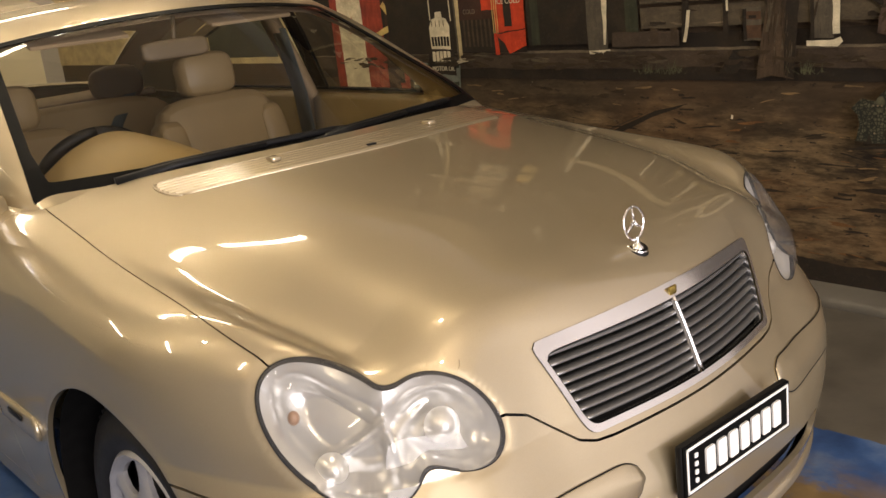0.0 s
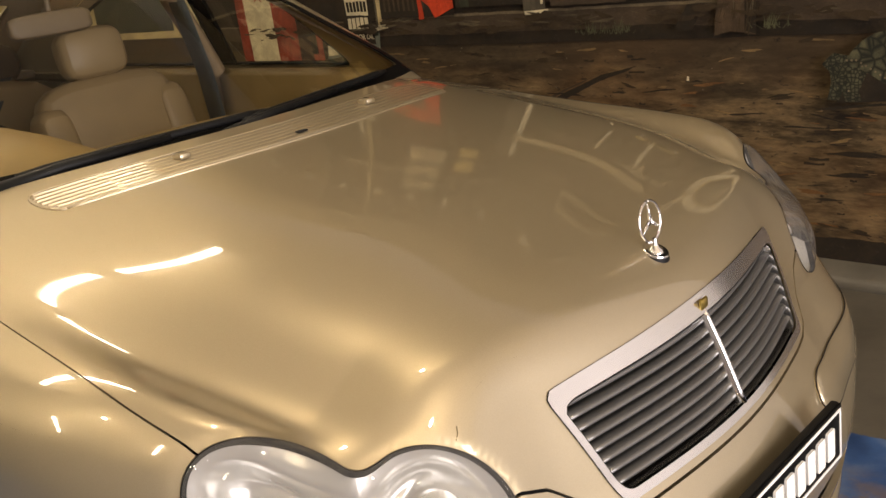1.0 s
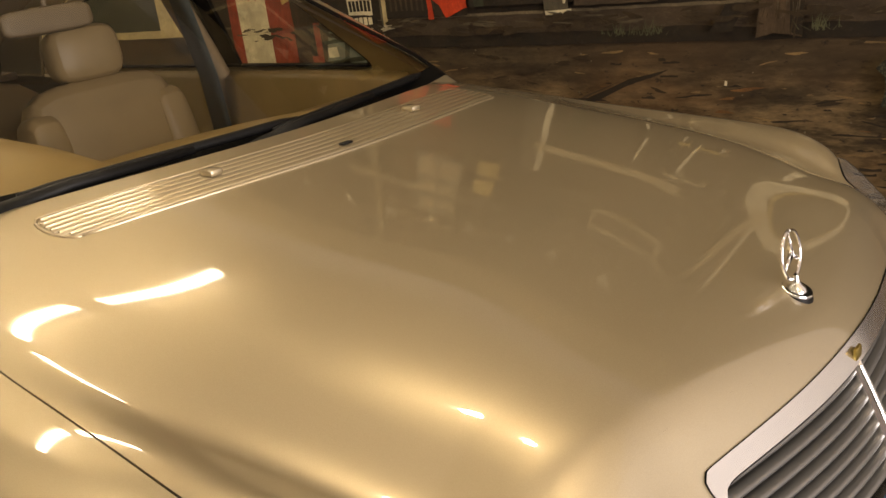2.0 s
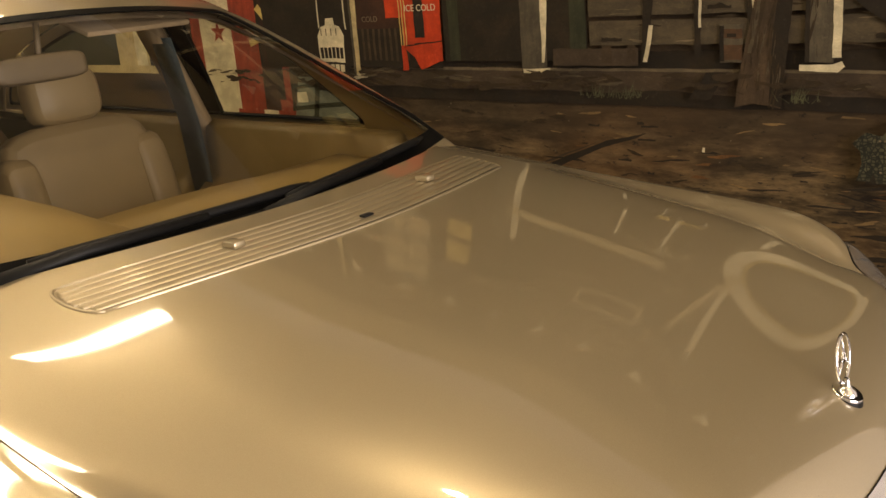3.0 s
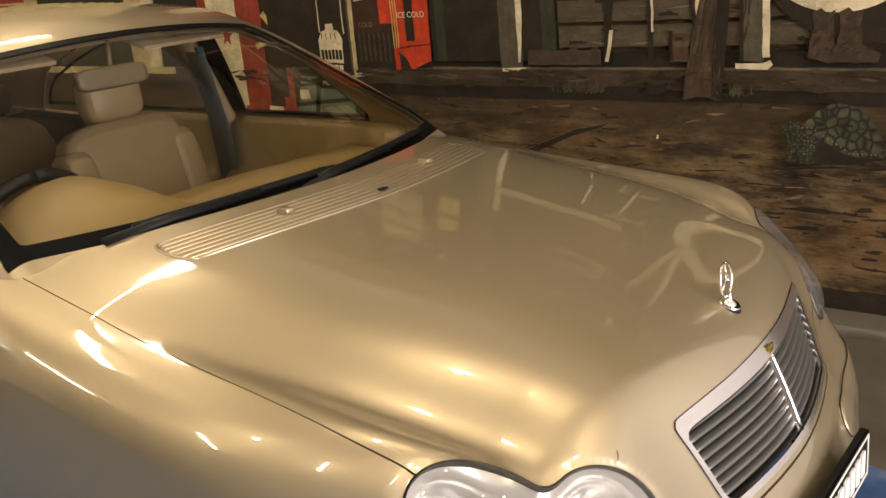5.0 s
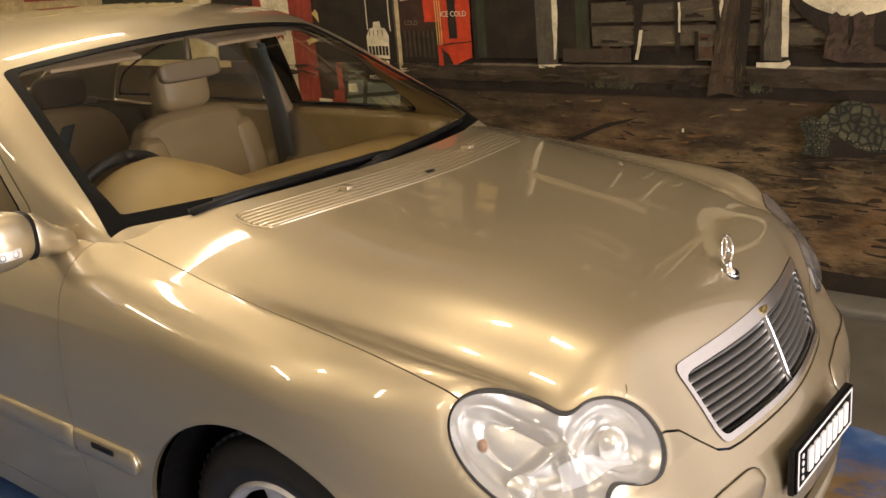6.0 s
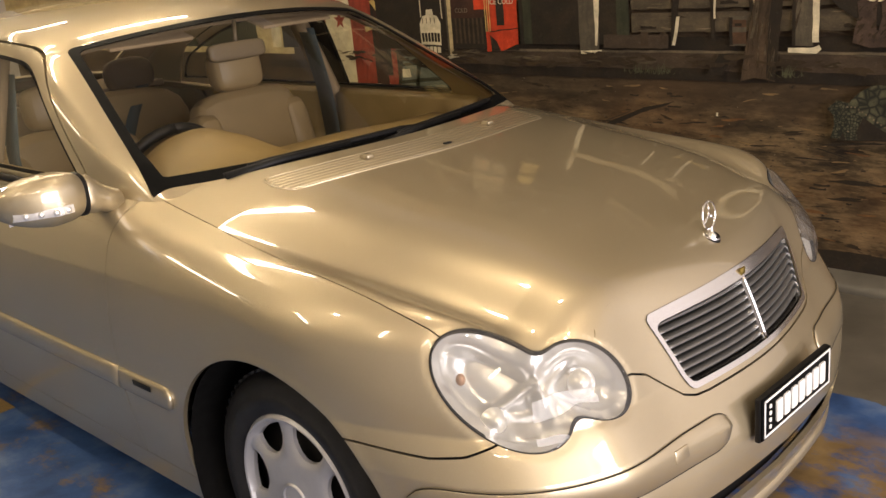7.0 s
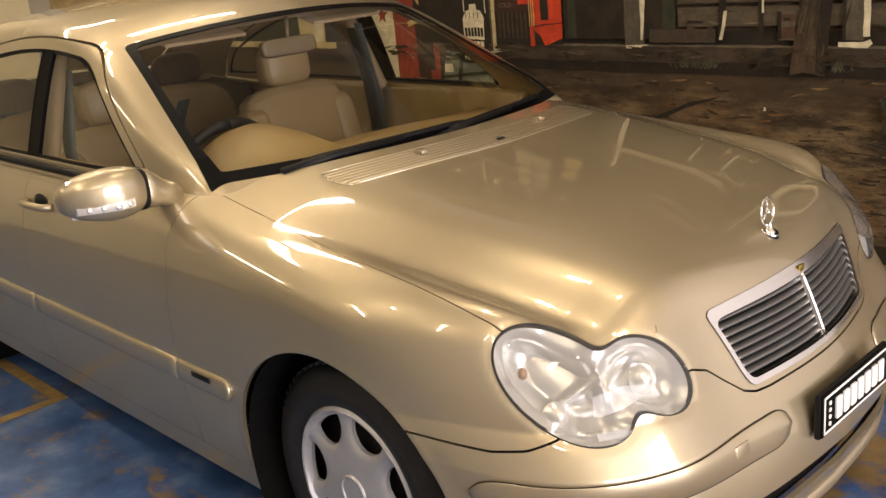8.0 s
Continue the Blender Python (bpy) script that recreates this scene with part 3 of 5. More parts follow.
# weathered boards, gaps between them
paint("painted_board", M_BOARD, *[[(-0.85, 0.985 + 0.098 * k), (0.62, 0.985 + 0.098 * k + 0.004), (0.62, 1.070 + 0.098 * k), (-0.85, 1.072 + 0.098 * k - 0.004)] for k in range(14)])
dabs("painted_board_grain", M_SOIL_DARK, -0.84, 0.60, 0.98, 2.2, 130, 0.045, 6, 0.13)
dabs("painted_board_lights", M_PALE, -0.84, 0.60, 0.98, 2.2, 110, 0.05, 7, 0.08)
paint("painted_board_knots", M_DARK, *[wobbly(-0.80 + 0.13 * k, -0.72 + 0.13 * k, 1.0 + 0.098 * ((k * 5) % 7), 1.012 + 0.098 * ((k * 5) % 7), 0.010, 11.0 + k, 8) for k in range(10)])
paint("painted_skirting", M_KERB, quad(-1.00, 0.915, -0.66, 0.975))
paint("painted_skirting_end", M_BROWN, quad(-0.80, 0.925, -0.76, 0.985), quad(-0.70, 0.93, -0.67, 0.985))
# wooden chair
paint("painted_chair_back", M_DARK, quad(-0.600, 1.19, -0.580, 1.75), quad(-0.30, 1.19, -0.285, 1.75), *[quad(-0.54 + 0.06 * k, 1.2, -0.525 + 0.06 * k, 1.7) for k in range(4)])
paint("painted_chair_back_light", M_WHITE, quad(-0.588, 1.205, -0.572, 1.5), quad(-0.362, 1.17, -0.345, 1.6))
paint("painted_chair_seat", M_DARK, [(-0.672, 1.155), (-0.40, 1.165), (-0.39, 1.20), (-0.675, 1.190)])
paint("painted_chair_cushion", M_YELLOW, [(-0.452, 1.172), (-0.395, 1.178), (-0.395, 1.215), (-0.452, 1.205)], [(-0.36, 1.185), (-0.245, 1.195), (-0.24, 1.222), (-0.355, 1.215)])
paint("painted_chair_leg", M_DARK, [(-0.648, 0.925), (-0.622, 0.925), (-0.595, 1.17), (-0.635, 1.17)], quad(-0.455, 0.945, -0.432, 1.17), [(-0.265, 1.02), (-0.245, 1.02), (-0.27, 1.19), (-0.295, 1.19)])
paint("painted_chair_leg_light", M_WHITE, [(-0.640, 0.928), (-0.625, 0.928), (-0.600, 1.05), (-0.616, 1.05)], quad(-0.440, 1.04, -0.430, 1.16), [(-0.258, 1.09), (-0.240, 1.12), (-0.255, 1.19), (-0.268, 1.19)])
# tin can
paint("painted_tin", M_TIN, quad(-0.365, 0.932, -0.292, 1.045))
paint("painted_tin_bands", M_GREY, quad(-0.367, 0.985, -0.290, 1.005), quad(-0.367, 1.035, -0.290, 1.05), quad(-0.367, 0.928, -0.290, 0.936))
paint("painted_tin_shade", M_DARK, quad(-0.367, 0.932, -0.352, 1.045), quad(-0.343, 1.008, -0.312, 1.02))
# leaning trunk and its shade
paint("painted_trunk_shade", M_DARK, [(-0.475, 0.805), (-0.40, 0.805), (-0.345, 0.895), (-0.415, 0.895)])
paint("painted_trunk", M_BARK, [(-0.318, 0.785), (-0.255, 0.80), (-0.165, 0.785), (-0.155, 0.90), (-0.118, 1.26), (-0.02, 1.9), (0.04, MT), (-0.09, MT), (-0.13, 1.9), (-0.222, 1.26), (-0.290, 0.95)])
paint("painted_trunk_dark", M_DARK, [(-0.205, 0.80), (-0.165, 0.788), (-0.155, 0.90), (-0.118, 1.26), (-0.03, 1.9), (-0.07, 1.9), (-0.165, 1.26), (-0.20, 0.95)])
paint("painted_trunk_light", M_BOARD, [(-0.275, 0.96), (-0.262, 0.96), (-0.19, 1.30), (-0.115, 1.9), (-0.128, 1.9), (-0.205, 1.30)])
dabs("painted_bark_stroke", M_SOIL_DARK, -0.285, -0.18, 0.82, 1.20, 40, 0.045, 8, 0.10, 1.42)
dabs("painted_bark_stroke", M_BOARD, -0.26, -0.17, 0.84, 1.25, 26, 0.04, 9, 0.08, 1.42)
dabs("painted_kerb_stroke", M_SOIL_DARK, -3.0, 1.4, 0.83, 0.89, 90, 0.06, 10, 0.22)
dabs("painted_kerb_stroke", M_BOARD, -3.0, 1.4, 0.85, 0.895, 50, 0.05, 12, 0.10)
# second post
paint("painted_post_grey", M_GREY, quad(-0.090, 0.93, -0.005, 2.05))
dabs("painted_post_stroke", M_SOIL_DARK, -0.085, -0.02, 0.96, 2.4, 60, 0.07, 13, 0.07, 1.57)
paint("painted_post_shade", M_DARK, quad(-0.092, 0.93, -0.078, MT))
paint("painted_post_light", M_WHITE, quad(-0.008, 0.945, 0.018, 2.05))
paint("painted_post_foot", M_WHITE, [(-0.108, 0.905), (0.008, 0.900), (0.028, 0.918), (0.02, 0.934), (-0.005, 0.925), (-0.108, 0.922)])
# spoked wheel with a white-walled tyre
WX, WZ = 0.255, 1.415
paint("painted_tyre", M_DARK, disc(WX + 0.085, WZ - 0.03, 0.395, 64))
paint("painted_tyre_tread", M_GREY, *[[(WX + 0.085 + r * math.cos(a), WZ - 0.03 + r * math.sin(a)) for a, r in ((b, 0.345), (b + 0.03, 0.345), (b + 0.03, 0.388), (b, 0.388))] for b in np.linspace(-1.2, 0.6, 24)])
paint("painted_whitewall", M_WHITE, disc(WX, WZ, 0.322, 72))
paint("painted_wheel_inner", M_DARK, disc(WX, WZ, 0.250, 64))
paint("painted_wheel_rim", M_YELLOW, disc(WX, WZ, 0.244, 64))
paint("painted_wheel_inside", M_DARK, disc(WX, WZ, 0.232, 64))
paint("painted_spokes", M_WHITE, *[[(WX + 0.05 * math.cos(a + o) - 0.002 * math.sin(a), WZ + 0.05 * math.sin(a + o) + 0.002 * math.cos(a)), (WX + 0.05 * math.cos(a + o) + 0.002 * math.sin(a), WZ + 0.05 * math.sin(a + o) - 0.002 * math.cos(a)), (WX + 0.232 * math.cos(a), WZ + 0.232 * math.sin(a))] for k in range(36) for a, o in ((k * math.pi / 18, 0.9 if k % 2 else -0.9),)])
paint("painted_hub", M_GREY, disc(WX, WZ, 0.06, 24))
# old boots
for bx in (0.205, 0.295):
    paint("painted_boot", M_BOOT, [(bx - 0.055, 0.945), (bx + 0.01, 0.925), (bx + 0.085, 0.93), (bx + 0.095, 0.955), (bx + 0.035, 0.99), (bx + 0.030, 1.06), (bx + 0.036, 1.105), (bx + 0.01, 1.090), (bx - 0.012, 1.11), (bx - 0.042, 1.095), (bx - 0.035, 1.04), (bx - 0.048, 1.0)])
    dabs("painted_boot_crease", M_SOIL_DARK, bx - 0.035, bx + 0.03, 0.95, 1.09, 16, 0.022, 20 + int(bx * 100), 0.35, 0.8)
# tortoise
paint("painted_tortoise_shade", M_DARK, [(0.10, 0.565), (0.30, 0.575), (0.43, 0.60), (0.40, 0.64), (0.16, 0.66)])
paint("painted_tortoise_skin", M_SCALES, [(0.060, 0.690), (0.10, 0.725), (0.15, 0.715), (0.20, 0.66), (0.175, 0.60), (0.185, 0.572), (0.135, 0.57), (0.125, 0.60), (0.115, 0.575), (0.075, 0.575), (0.09, 0.63), (0.085, 0.665)])
shell_top = lambda x: 0.612 + 0.175 * max(0.0, 1 - ((x - 0.265) / 0.155) ** 2) ** 0.62
paint("painted_tortoise_shell", M_PLATES, [(x, shell_top(x)) for x in np.linspace(0.415, 0.135, 28)] + [(0.128, 0.685), (0.175, 0.675), (0.225, 0.645), (0.29, 0.608), (0.36, 0.600), (0.415, 0.606)])
paint("painted_tortoise_rim", M_PALE, *[disc(0.14 + 0.0145 * k, (0.700 - 0.63 * max(0.0, 0.0145 * k - 0.03)) if 0.14 + 0.0145 * k < 0.29 else 0.615, 0.0038, 6) for k in range(19)], joined=True)
# grass, stick and pebbles in the dirt
def blades(x, z, n, w, h, seed):
    """A tuft of uneven painted strokes."""
    rnd, got = random.Random(int(seed * 1000)), []
    for _ in range(n):
        u = rnd.gauss(0.5, 0.23)
        bx, bz, bh, lean = x + w * u, z + rnd.uniform(-0.008, 0.006), h * rnd.uniform(0.25, 1.0) * (1 - 0.6 * abs(u - 0.5)), rnd.gauss(0, 0.016)
        got.append([(bx - 0.0018, bz), (bx + 0.0018, bz), (bx + lean, bz + bh)])
    return got


for gx, gw, gh in ((-0.88, 0.14, 0.055), (-0.74, 0.12, 0.06), (-0.15, 0.11, 0.065), (0.46, 0.12, 0.065), (0.9, 0.14, 0.06)):
    paint("painted_grass", M_GRASS, *blades(gx, 0.812, 34, gw, gh, gx), joined=True)
paint("painted_stick", M_DARK, [(-1.10, 0.545), (-1.02, 0.560), (-0.78, 0.655), (-0.62, 0.690), (-0.66, 0.672), (-0.80, 0.628), (-1.00, 0.540)])
paint("painted_stick_light", M_BROWN, [(-1.08, 0.552), (-1.00, 0.572), (-0.80, 0.655), (-1.00, 0.582)])
paint("painted_pebble", M_WHITE, [(-0.420, 0.632), (-0.410, 0.632), (-0.408, 0.650), (-0.416, 0.652)])
random.seed(11)
specks = []
for k in range(70):
    px, pz, pr = random.uniform(-1.6, 1.6), random.uniform(0.12, 0.78), random.uniform(0.0015, 0.004)
    specks.append(disc(px, pz, pr, 6))
paint("painted_specks", M_PALE, *specks, joined=True)
twigs = []
for k in range(80):
    px, pz, pl = random.uniform(-1.6, 1.4), random.uniform(0.10, 0.77), random.uniform(0.015, 0.07)
    twigs.append(wobbly(px, px + pl, pz, pz + random.uniform(0.004, 0.010), 0.006, k * 1.0, 7))
paint("painted_clod_patch", M_DARK, *twigs, joined=True)
dabs("painted_rut", M_DARK, -1.5, 1.35, 0.14, 0.62, 55, 0.11, 31, 0.07)
# upper front of the store, only mirrored in the lacquer
paint("painted_upper_wall", M_GREY, quad(-3.3, 2.05, MR, 2.12))
# unseen band, added so the mural's mirrored top edge meets the wall softly
paint("added_blend_band", M_BLEND, wobbly(-7.4, MR, MT - 0.05, 3.12, 0.02, 15.0, 90))
paint("painted_bunting", M_WHITE, *[[(-3.02 + 0.29 * k, 2.30), (-2.98 + 0.29 * k, 2.40), (-3.06 + 0.29 * k, 2.40)] for k in range(16)])
paint("painted_bunting_string", M_BOARD, wobbly(-3.2, 1.45, 2.397, 2.405, 0.004, 9.0, 60))
paint("painted_sign", M_YELLOW, quad(-1.335, 1.77, -1.215, 1.87), quad(-1.335, 1.90, -1.215, 2.01))
paint("painted_window", M_STEEL, quad(-1.68, 1.82, -1.42, 2.28))
paint("painted_window_pane", M_SIGN, *[quad(-1.66 + 0.125 * c, 1.85 + 0.14 * r, -1.56 + 0.125 * c, 1.95 + 0.14 * r) for c in range(2) for r in range(3)])
paint("painted_shelf_edge", M_SIGN, [(-2.10, 2.06), (-1.42, 2.04), (-1.42, 2.07), (-2.10, 2.09)])
paint("painted_beam", M_SIGN, [(-1.06, 1.50), (-0.28, 1.62), (-0.28, 1.69), (-1.06, 1.57)])
paint("painted_round_sign", M_BOARD, disc(-0.80, 1.80, 0.075, 32), disc(-0.55, 1.84, 0.085, 32))
paint("painted_round_sign_middle", M_MAROON, disc(-0.80, 1.80, 0.055, 28), disc(-0.55, 1.84, 0.062, 28))
paint("painted_plank_sign", M_SIGN, quad(-0.60, 1.94, -0.24, 2.06))
paint("painted_plank_sign_middle", M_BROWN, quad(-0.58, 1.96, -0.26, 2.04))
paint("painted_hook", M_SIGN, quad(-0.42, 1.545, -0.20, 1.565), quad(-0.32, 1.50, -0.305, 1.60), quad(-0.215, 1.51, -0.20, 1.57))
paint("painted_brace", M_SIGN, [(0.020, 1.50), (0.045, 1.515), (-0.10, 1.97), (-0.122, 1.96)])
paint("painted_creeper", M_WHITE, [(-2.02, 1.62), (-1.985, 1.62), (-1.96, 1.86), (-1.99, 1.86)], [(-2.12, 1.72), (-1.88, 1.70), (-1.88, 1.73), (-2.12, 1.75)])

# ---- the car's body as smooth functions (origin on the floor under the front axle, x ahead, y to its left) ----
def spline(xs, ys):
    """A natural cubic through a few stations, straight beyond its ends."""
    xs, ys = np.array(xs, float), np.array(ys, float)
    n, h = len(xs), np.diff(xs)
    a, r = np.eye(n), np.zeros(n)
    for i in range(1, n - 1):
        a[i, i - 1], a[i, i], a[i, i + 1] = h[i - 1], 2 * (h[i - 1] + h[i]), h[i]
        r[i] = 6 * ((ys[i + 1] - ys[i]) / h[i] - (ys[i] - ys[i - 1]) / h[i - 1])
    m = np.linalg.solve(a, r)
    s0 = (ys[1] - ys[0]) / h[0] - h[0] * m[1] / 6
    s1 = (ys[-1] - ys[-2]) / h[-1] + h[-1] * m[-2] / 6

    def at(x):
        x = np.asarray(x, float)
        i = np.clip(np.searchsorted(xs, x) - 1, 0, n - 2)
        d, u, v = h[i], xs[i + 1] - x, x - xs[i]
        z = (m[i] * u**3 + m[i + 1] * v**3) / (6 * d) + (ys[i] / d - m[i] * d / 6) * u + (ys[i + 1] / d - m[i + 1] * d / 6) * v
        return np.where(x < xs[0], ys[0] + s0 * (x - xs[0]), np.where(x > xs[-1], ys[-1] + s1 * (x - xs[-1]), z))

    return at


def smax(a, b, k):
    h = np.clip(0.5 + 0.5 * (a - b) / k, 0, 1)
    return b + (a - b) * h + k * h * (1 - h)


def bump(t):
    return np.exp(-t * t)


def ease(t):
    t = np.clip(t, 0, 1)
    return t * t * (3 - 2 * t)


hood_line = spline((-3.75, -3.3, -2.4, -1.2, -0.6, -0.2, 0.0, 0.3, 0.5, 0.615, 0.69, 0.85), (0.95, 1.0, 1.02, 1.02, 0.995, 0.949, 0.925, 0.882, 0.838, 0.80, 0.745, 0.58))
half_width = spline((0.1, 0.25, 0.4, 0.55, 0.7, 0.82, 0.92, 1.05), (0.80, 0.835, 0.86, 0.87, 0.864, 0.838, 0.79, 0.70))
nose_line = spline((0.1, 0.2, 0.3, 0.45, 0.55, 0.65, 0.75, 0.85, 1.0), (0.72, 0.765, 0.795, 0.805, 0.764, 0.724, 0.677, 0.62, 0.51))


def top_height(x, y):
    y = np.abs(y)
    z = hood_line(x) - 0.085 * (y / 0.75) ** 2.7
    front = np.clip((x + 0.55) / 1.1, 0, 1) ** 1.5
    along = np.clip((x + 0.28) / 0.75, 0, 1)
    t = y - (0.680 - 0.085 * along**2)
    z = z - 0.042 * along * bump(t / np.where(t < 0, 0.070 + 0.02 * along, 0.050 + 0.014 * along))     # the hollow between ridge and wing
    z = z + 0.030 * front * bump((y - 0.75) / 0.11)                        # the wing's crown above the lamp
    return z


def plan_gap(x, y, z):
    y = np.abs(y)
    w = half_width(z)
    n = 2.7 - 0.15 * np.clip((z - 0.52) / 0.22, 0, 1) + 0.5 * np.clip((0.60 - z) / 0.08, 0, 1)
    fx, bx = np.maximum(x, 0) / nose_line(z), np.maximum(-x - 2.7, 0) / 1.05
    bow = 0.026 * ease(y / 0.36) * (1 - ease((y - 0.36) / 0.22)) * ease((z - 0.30) / 0.25) * (x > 0.3)     # the grille is bowed
    return ((fx**n + bx**n + (y / w) ** n) ** (1 / n) - 1) * 0.85 + bow


def plain_body(x, y, z):
    a = np.degrees(np.arctan2(np.abs(y), np.maximum(x, 1e-6)))
    lamps = 0.028 * bump((a - 46) / 12) * bump((z - 0.65) / 0.11)           # the lamps stand a little proud
    crisp = 0.06 - 0.032 * ease((x - 0.42) / 0.15) * (1 - ease((np.abs(y) - 0.40) / 0.14))     # a tighter fold above the grille
    return smax(z - top_height(x, y), plan_gap(x, y, z) - lamps, crisp)


def body(x, y, z):
    plain = plain_body(x, y, z)
    p = np.column_stack([np.ravel(x), np.ravel(y), np.ravel(z)])
    rolled = 0.0026 * bump(lamp_mask(p) / 0.0095) - 0.0024 * bump((arch_mask(p) - 0.003) / 0.013) * (np.abs(p[:, 1]) > 0.7)
    return plain + rolled.reshape(np.shape(plain))     # the panels roll over into the lamp and out round the arch


# the glasshouse
roof_line = spline((-3.6, -3.3, -3.0, -2.75, -2.45, -1.95, -1.45, -1.18, -1.0, -0.7, -0.4, -0.2), (0.86, 1.01, 1.17, 1.285, 1.365, 1.402, 1.393, 1.352, 1.278, 1.112, 0.945, 0.834))
side_line = spline((0.8, 0.92, 1.0, 1.15, 1.28, 1.36, 1.45), (0.80, 0.782, 0.758, 0.705, 0.648, 0.60, 0.53))


def eff(x, y):
    """Along the screen: it is bowed, with its foot further back at the sides."""
    return x + np.where(x > -1.8, 0.165, -0.10) * (y / 0.7) ** 2


def roof_height(x, y):
    return roof_line(eff(x, y)) - 0.05 * (y / 0.6) ** 2 * np.clip((-eff(x, y) - 0.5) / 0.6, 0, 1)


def house(x, y, z):
    taper = 1 - 0.08 * np.clip((x + 1.25) / 0.65, 0, 1.3) ** 2 - 0.16 * np.clip((-x - 2.3) / 1.0, 0, 1.3) ** 2
    return smax(z - roof_height(x, y), np.abs(y) - side_line(z) * taper, 0.05)


# outlines on the body; each is below zero inside
def both(p, q, k):
    return -smax(-p, -q, k)


def lamp_mask(p):
    """The double-eyed headlamp glass, in angle round the nose (degrees) and height, measured over the shoulder."""
    a = np.degrees(np.arctan2(np.abs(p[:, 1]), p[:, 0]))
    z = p[:, 2] + 0.6 * (0.87 - np.hypot(p[:, 0], p[:, 1]))
    big = np.hypot((a - 52.1 - 25 * (z - 0.680)) / 7.67, (z - 0.680) / 0.135) - 1
    small = np.hypot((a - 40.8 - 21.3 * (z - 0.693)) / 6.15, (z - 0.693) / 0.093) - 1
    low = np.hypot((a - 47.9) / 4.85, (z - 0.664) / 0.085) - 1
    return np.where(p[:, 0] > 0.2, both(both(big * 0.1, low * 0.075, 0.02), small * 0.09, 0.03), 1.0)


def grille_mask(p, inset=0.0):
    y, z = np.abs(p[:, 1]), p[:, 2]
    w = 0.303 + 0.32 * (z - 0.575)
    d = smax(smax(y - w, z - (0.730 + 0.010 * (1 - (y / 0.36) ** 2)), 0.02), 0.568 - z, 0.02)
    return np.where(p[:, 0] > 0.5, d + inset, 1.0)


seam_y = spline((-0.65, -0.3, 0.05, 0.25, 0.36, 0.45, 0.6), (0.688, 0.712, 0.729, 0.736, 0.734, 0.714, 0.655))


def hood_back(y):
    return -0.352 - 0.235 * (np.abs(y) / 0.70) ** 2.2


def bumper_top(p):
    """The height of the joint above the bumper: from the arch under the lamp, then down to the grille's foot."""
    a = np.degrees(np.arctan2(np.abs(p[:, 1]), p[:, 0]))
    return np.interp(a, (0, 19, 22, 24.5, 28, 31, 34, 50, 53.5, 57, 61, 71), (0.556, 0.556, 0.559, 0.570, 0.604, 0.636, 0.652, 0.62, 0.590, 0.570, 0.562, 0.567))


ARCH = (0.03, 0.290, 0.378)


def arch_mask(p):
    front = np.hypot(p[:, 0] - ARCH[0], p[:, 2] - ARCH[1]) - ARCH[2]
    rear = np.hypot(p[:, 0] + 2.66, p[:, 2] - ARCH[1]) - ARCH[2]
    return np.minimum(front, rear)


def screen_in(p):
    e, y = eff(p[:, 0], p[:, 1]), np.abs(p[:, 1])
    d = smax(smax(y - (0.703 + 0.205 * (e + 0.42)), -1.095 - e, 0.03), e + 0.40, 0.01)
    return np.where(p[:, 0] > -1.5, d, 1.0)


def rear_screen_in(p):
    e, y = eff(p[:, 0], p[:, 1]), np.abs(p[:, 1])
    return np.where(p[:, 0] < -2.0, smax(smax(y - 0.55, -3.24 - e, 0.04), e + 2.70, 0.04), 1.0)


def side_glass(p):
    """All the side glass of one flank, in x and height."""
    x, z = p[:, 0], p[:, 2]
    d = smax(z - (0.984 + 0.79 * (-0.90 - x)), z - (1.277 - 0.13 * ((x + 1.62) / 0.8) ** 2), 0.05)
    d = smax(d, z - (0.96 + 1.3 * (x + 2.74)), 0.06)
    return smax(smax(d, 0.950 - z, 0.012), x + 0.88, 0.012)


SKEW = 0.07     # the nose is a shade out of square


def skewed(p, n=None):
    """Points (and normals) of the square car, with its nose out of square."""
    p = np.array(p, float).reshape(-1, 3)
    far = p[:, 1] > 0
    g = ease((p[:, 0] - 0.25) / 0.35) * np.where(far, 1.0, ease((p[:, 2] - 0.40) / 0.14))
    q = p.copy()
    q[:, 0] -= g * (SKEW * p[:, 1] + 0.06 * np.maximum(p[:, 1] - 0.32, 0))
    if n is None:
        return q
    m = np.array(n, float)
    m[:, 1] += (SKEW + 0.06 * (p[:, 1] > 0.32)) * g * m[:, 0]
    return q, m / np.maximum(np.linalg.norm(m, axis=1, keepdims=True), 1e-9)

# ---- sheets of the body: grids dropped onto the functions, cut along outlines ----
def settle(fn, lo, hi, at):
    """Halving along a ray from outside (hi) to inside (lo) of fn."""
    for _ in range(34):
        mid = (lo + hi) / 2
        inside = fn(*at(mid).T) < 0
        lo, hi = np.where(inside, mid, lo), np.where(inside, hi, mid)
    return at((lo + hi) / 2)


def slope(fn, p):
    h, g = 1e-4, []
    for k in range(3):
        d = np.zeros(3)
        d[k] = h
        g.append(fn(*(p + d).T) - fn(*(p - d).T))
    g = np.stack(g, 1)
    return g / np.maximum(np.linalg.norm(g, axis=1, keepdims=True), 1e-9)


def cells(nu, nv):
    i = np.arange(nu * nv).reshape(nu, nv)
    return np.stack([i[:-1, :-1], i[1:, :-1], i[1:, 1:], i[:-1, 1:]], -1).reshape(-1, 4)


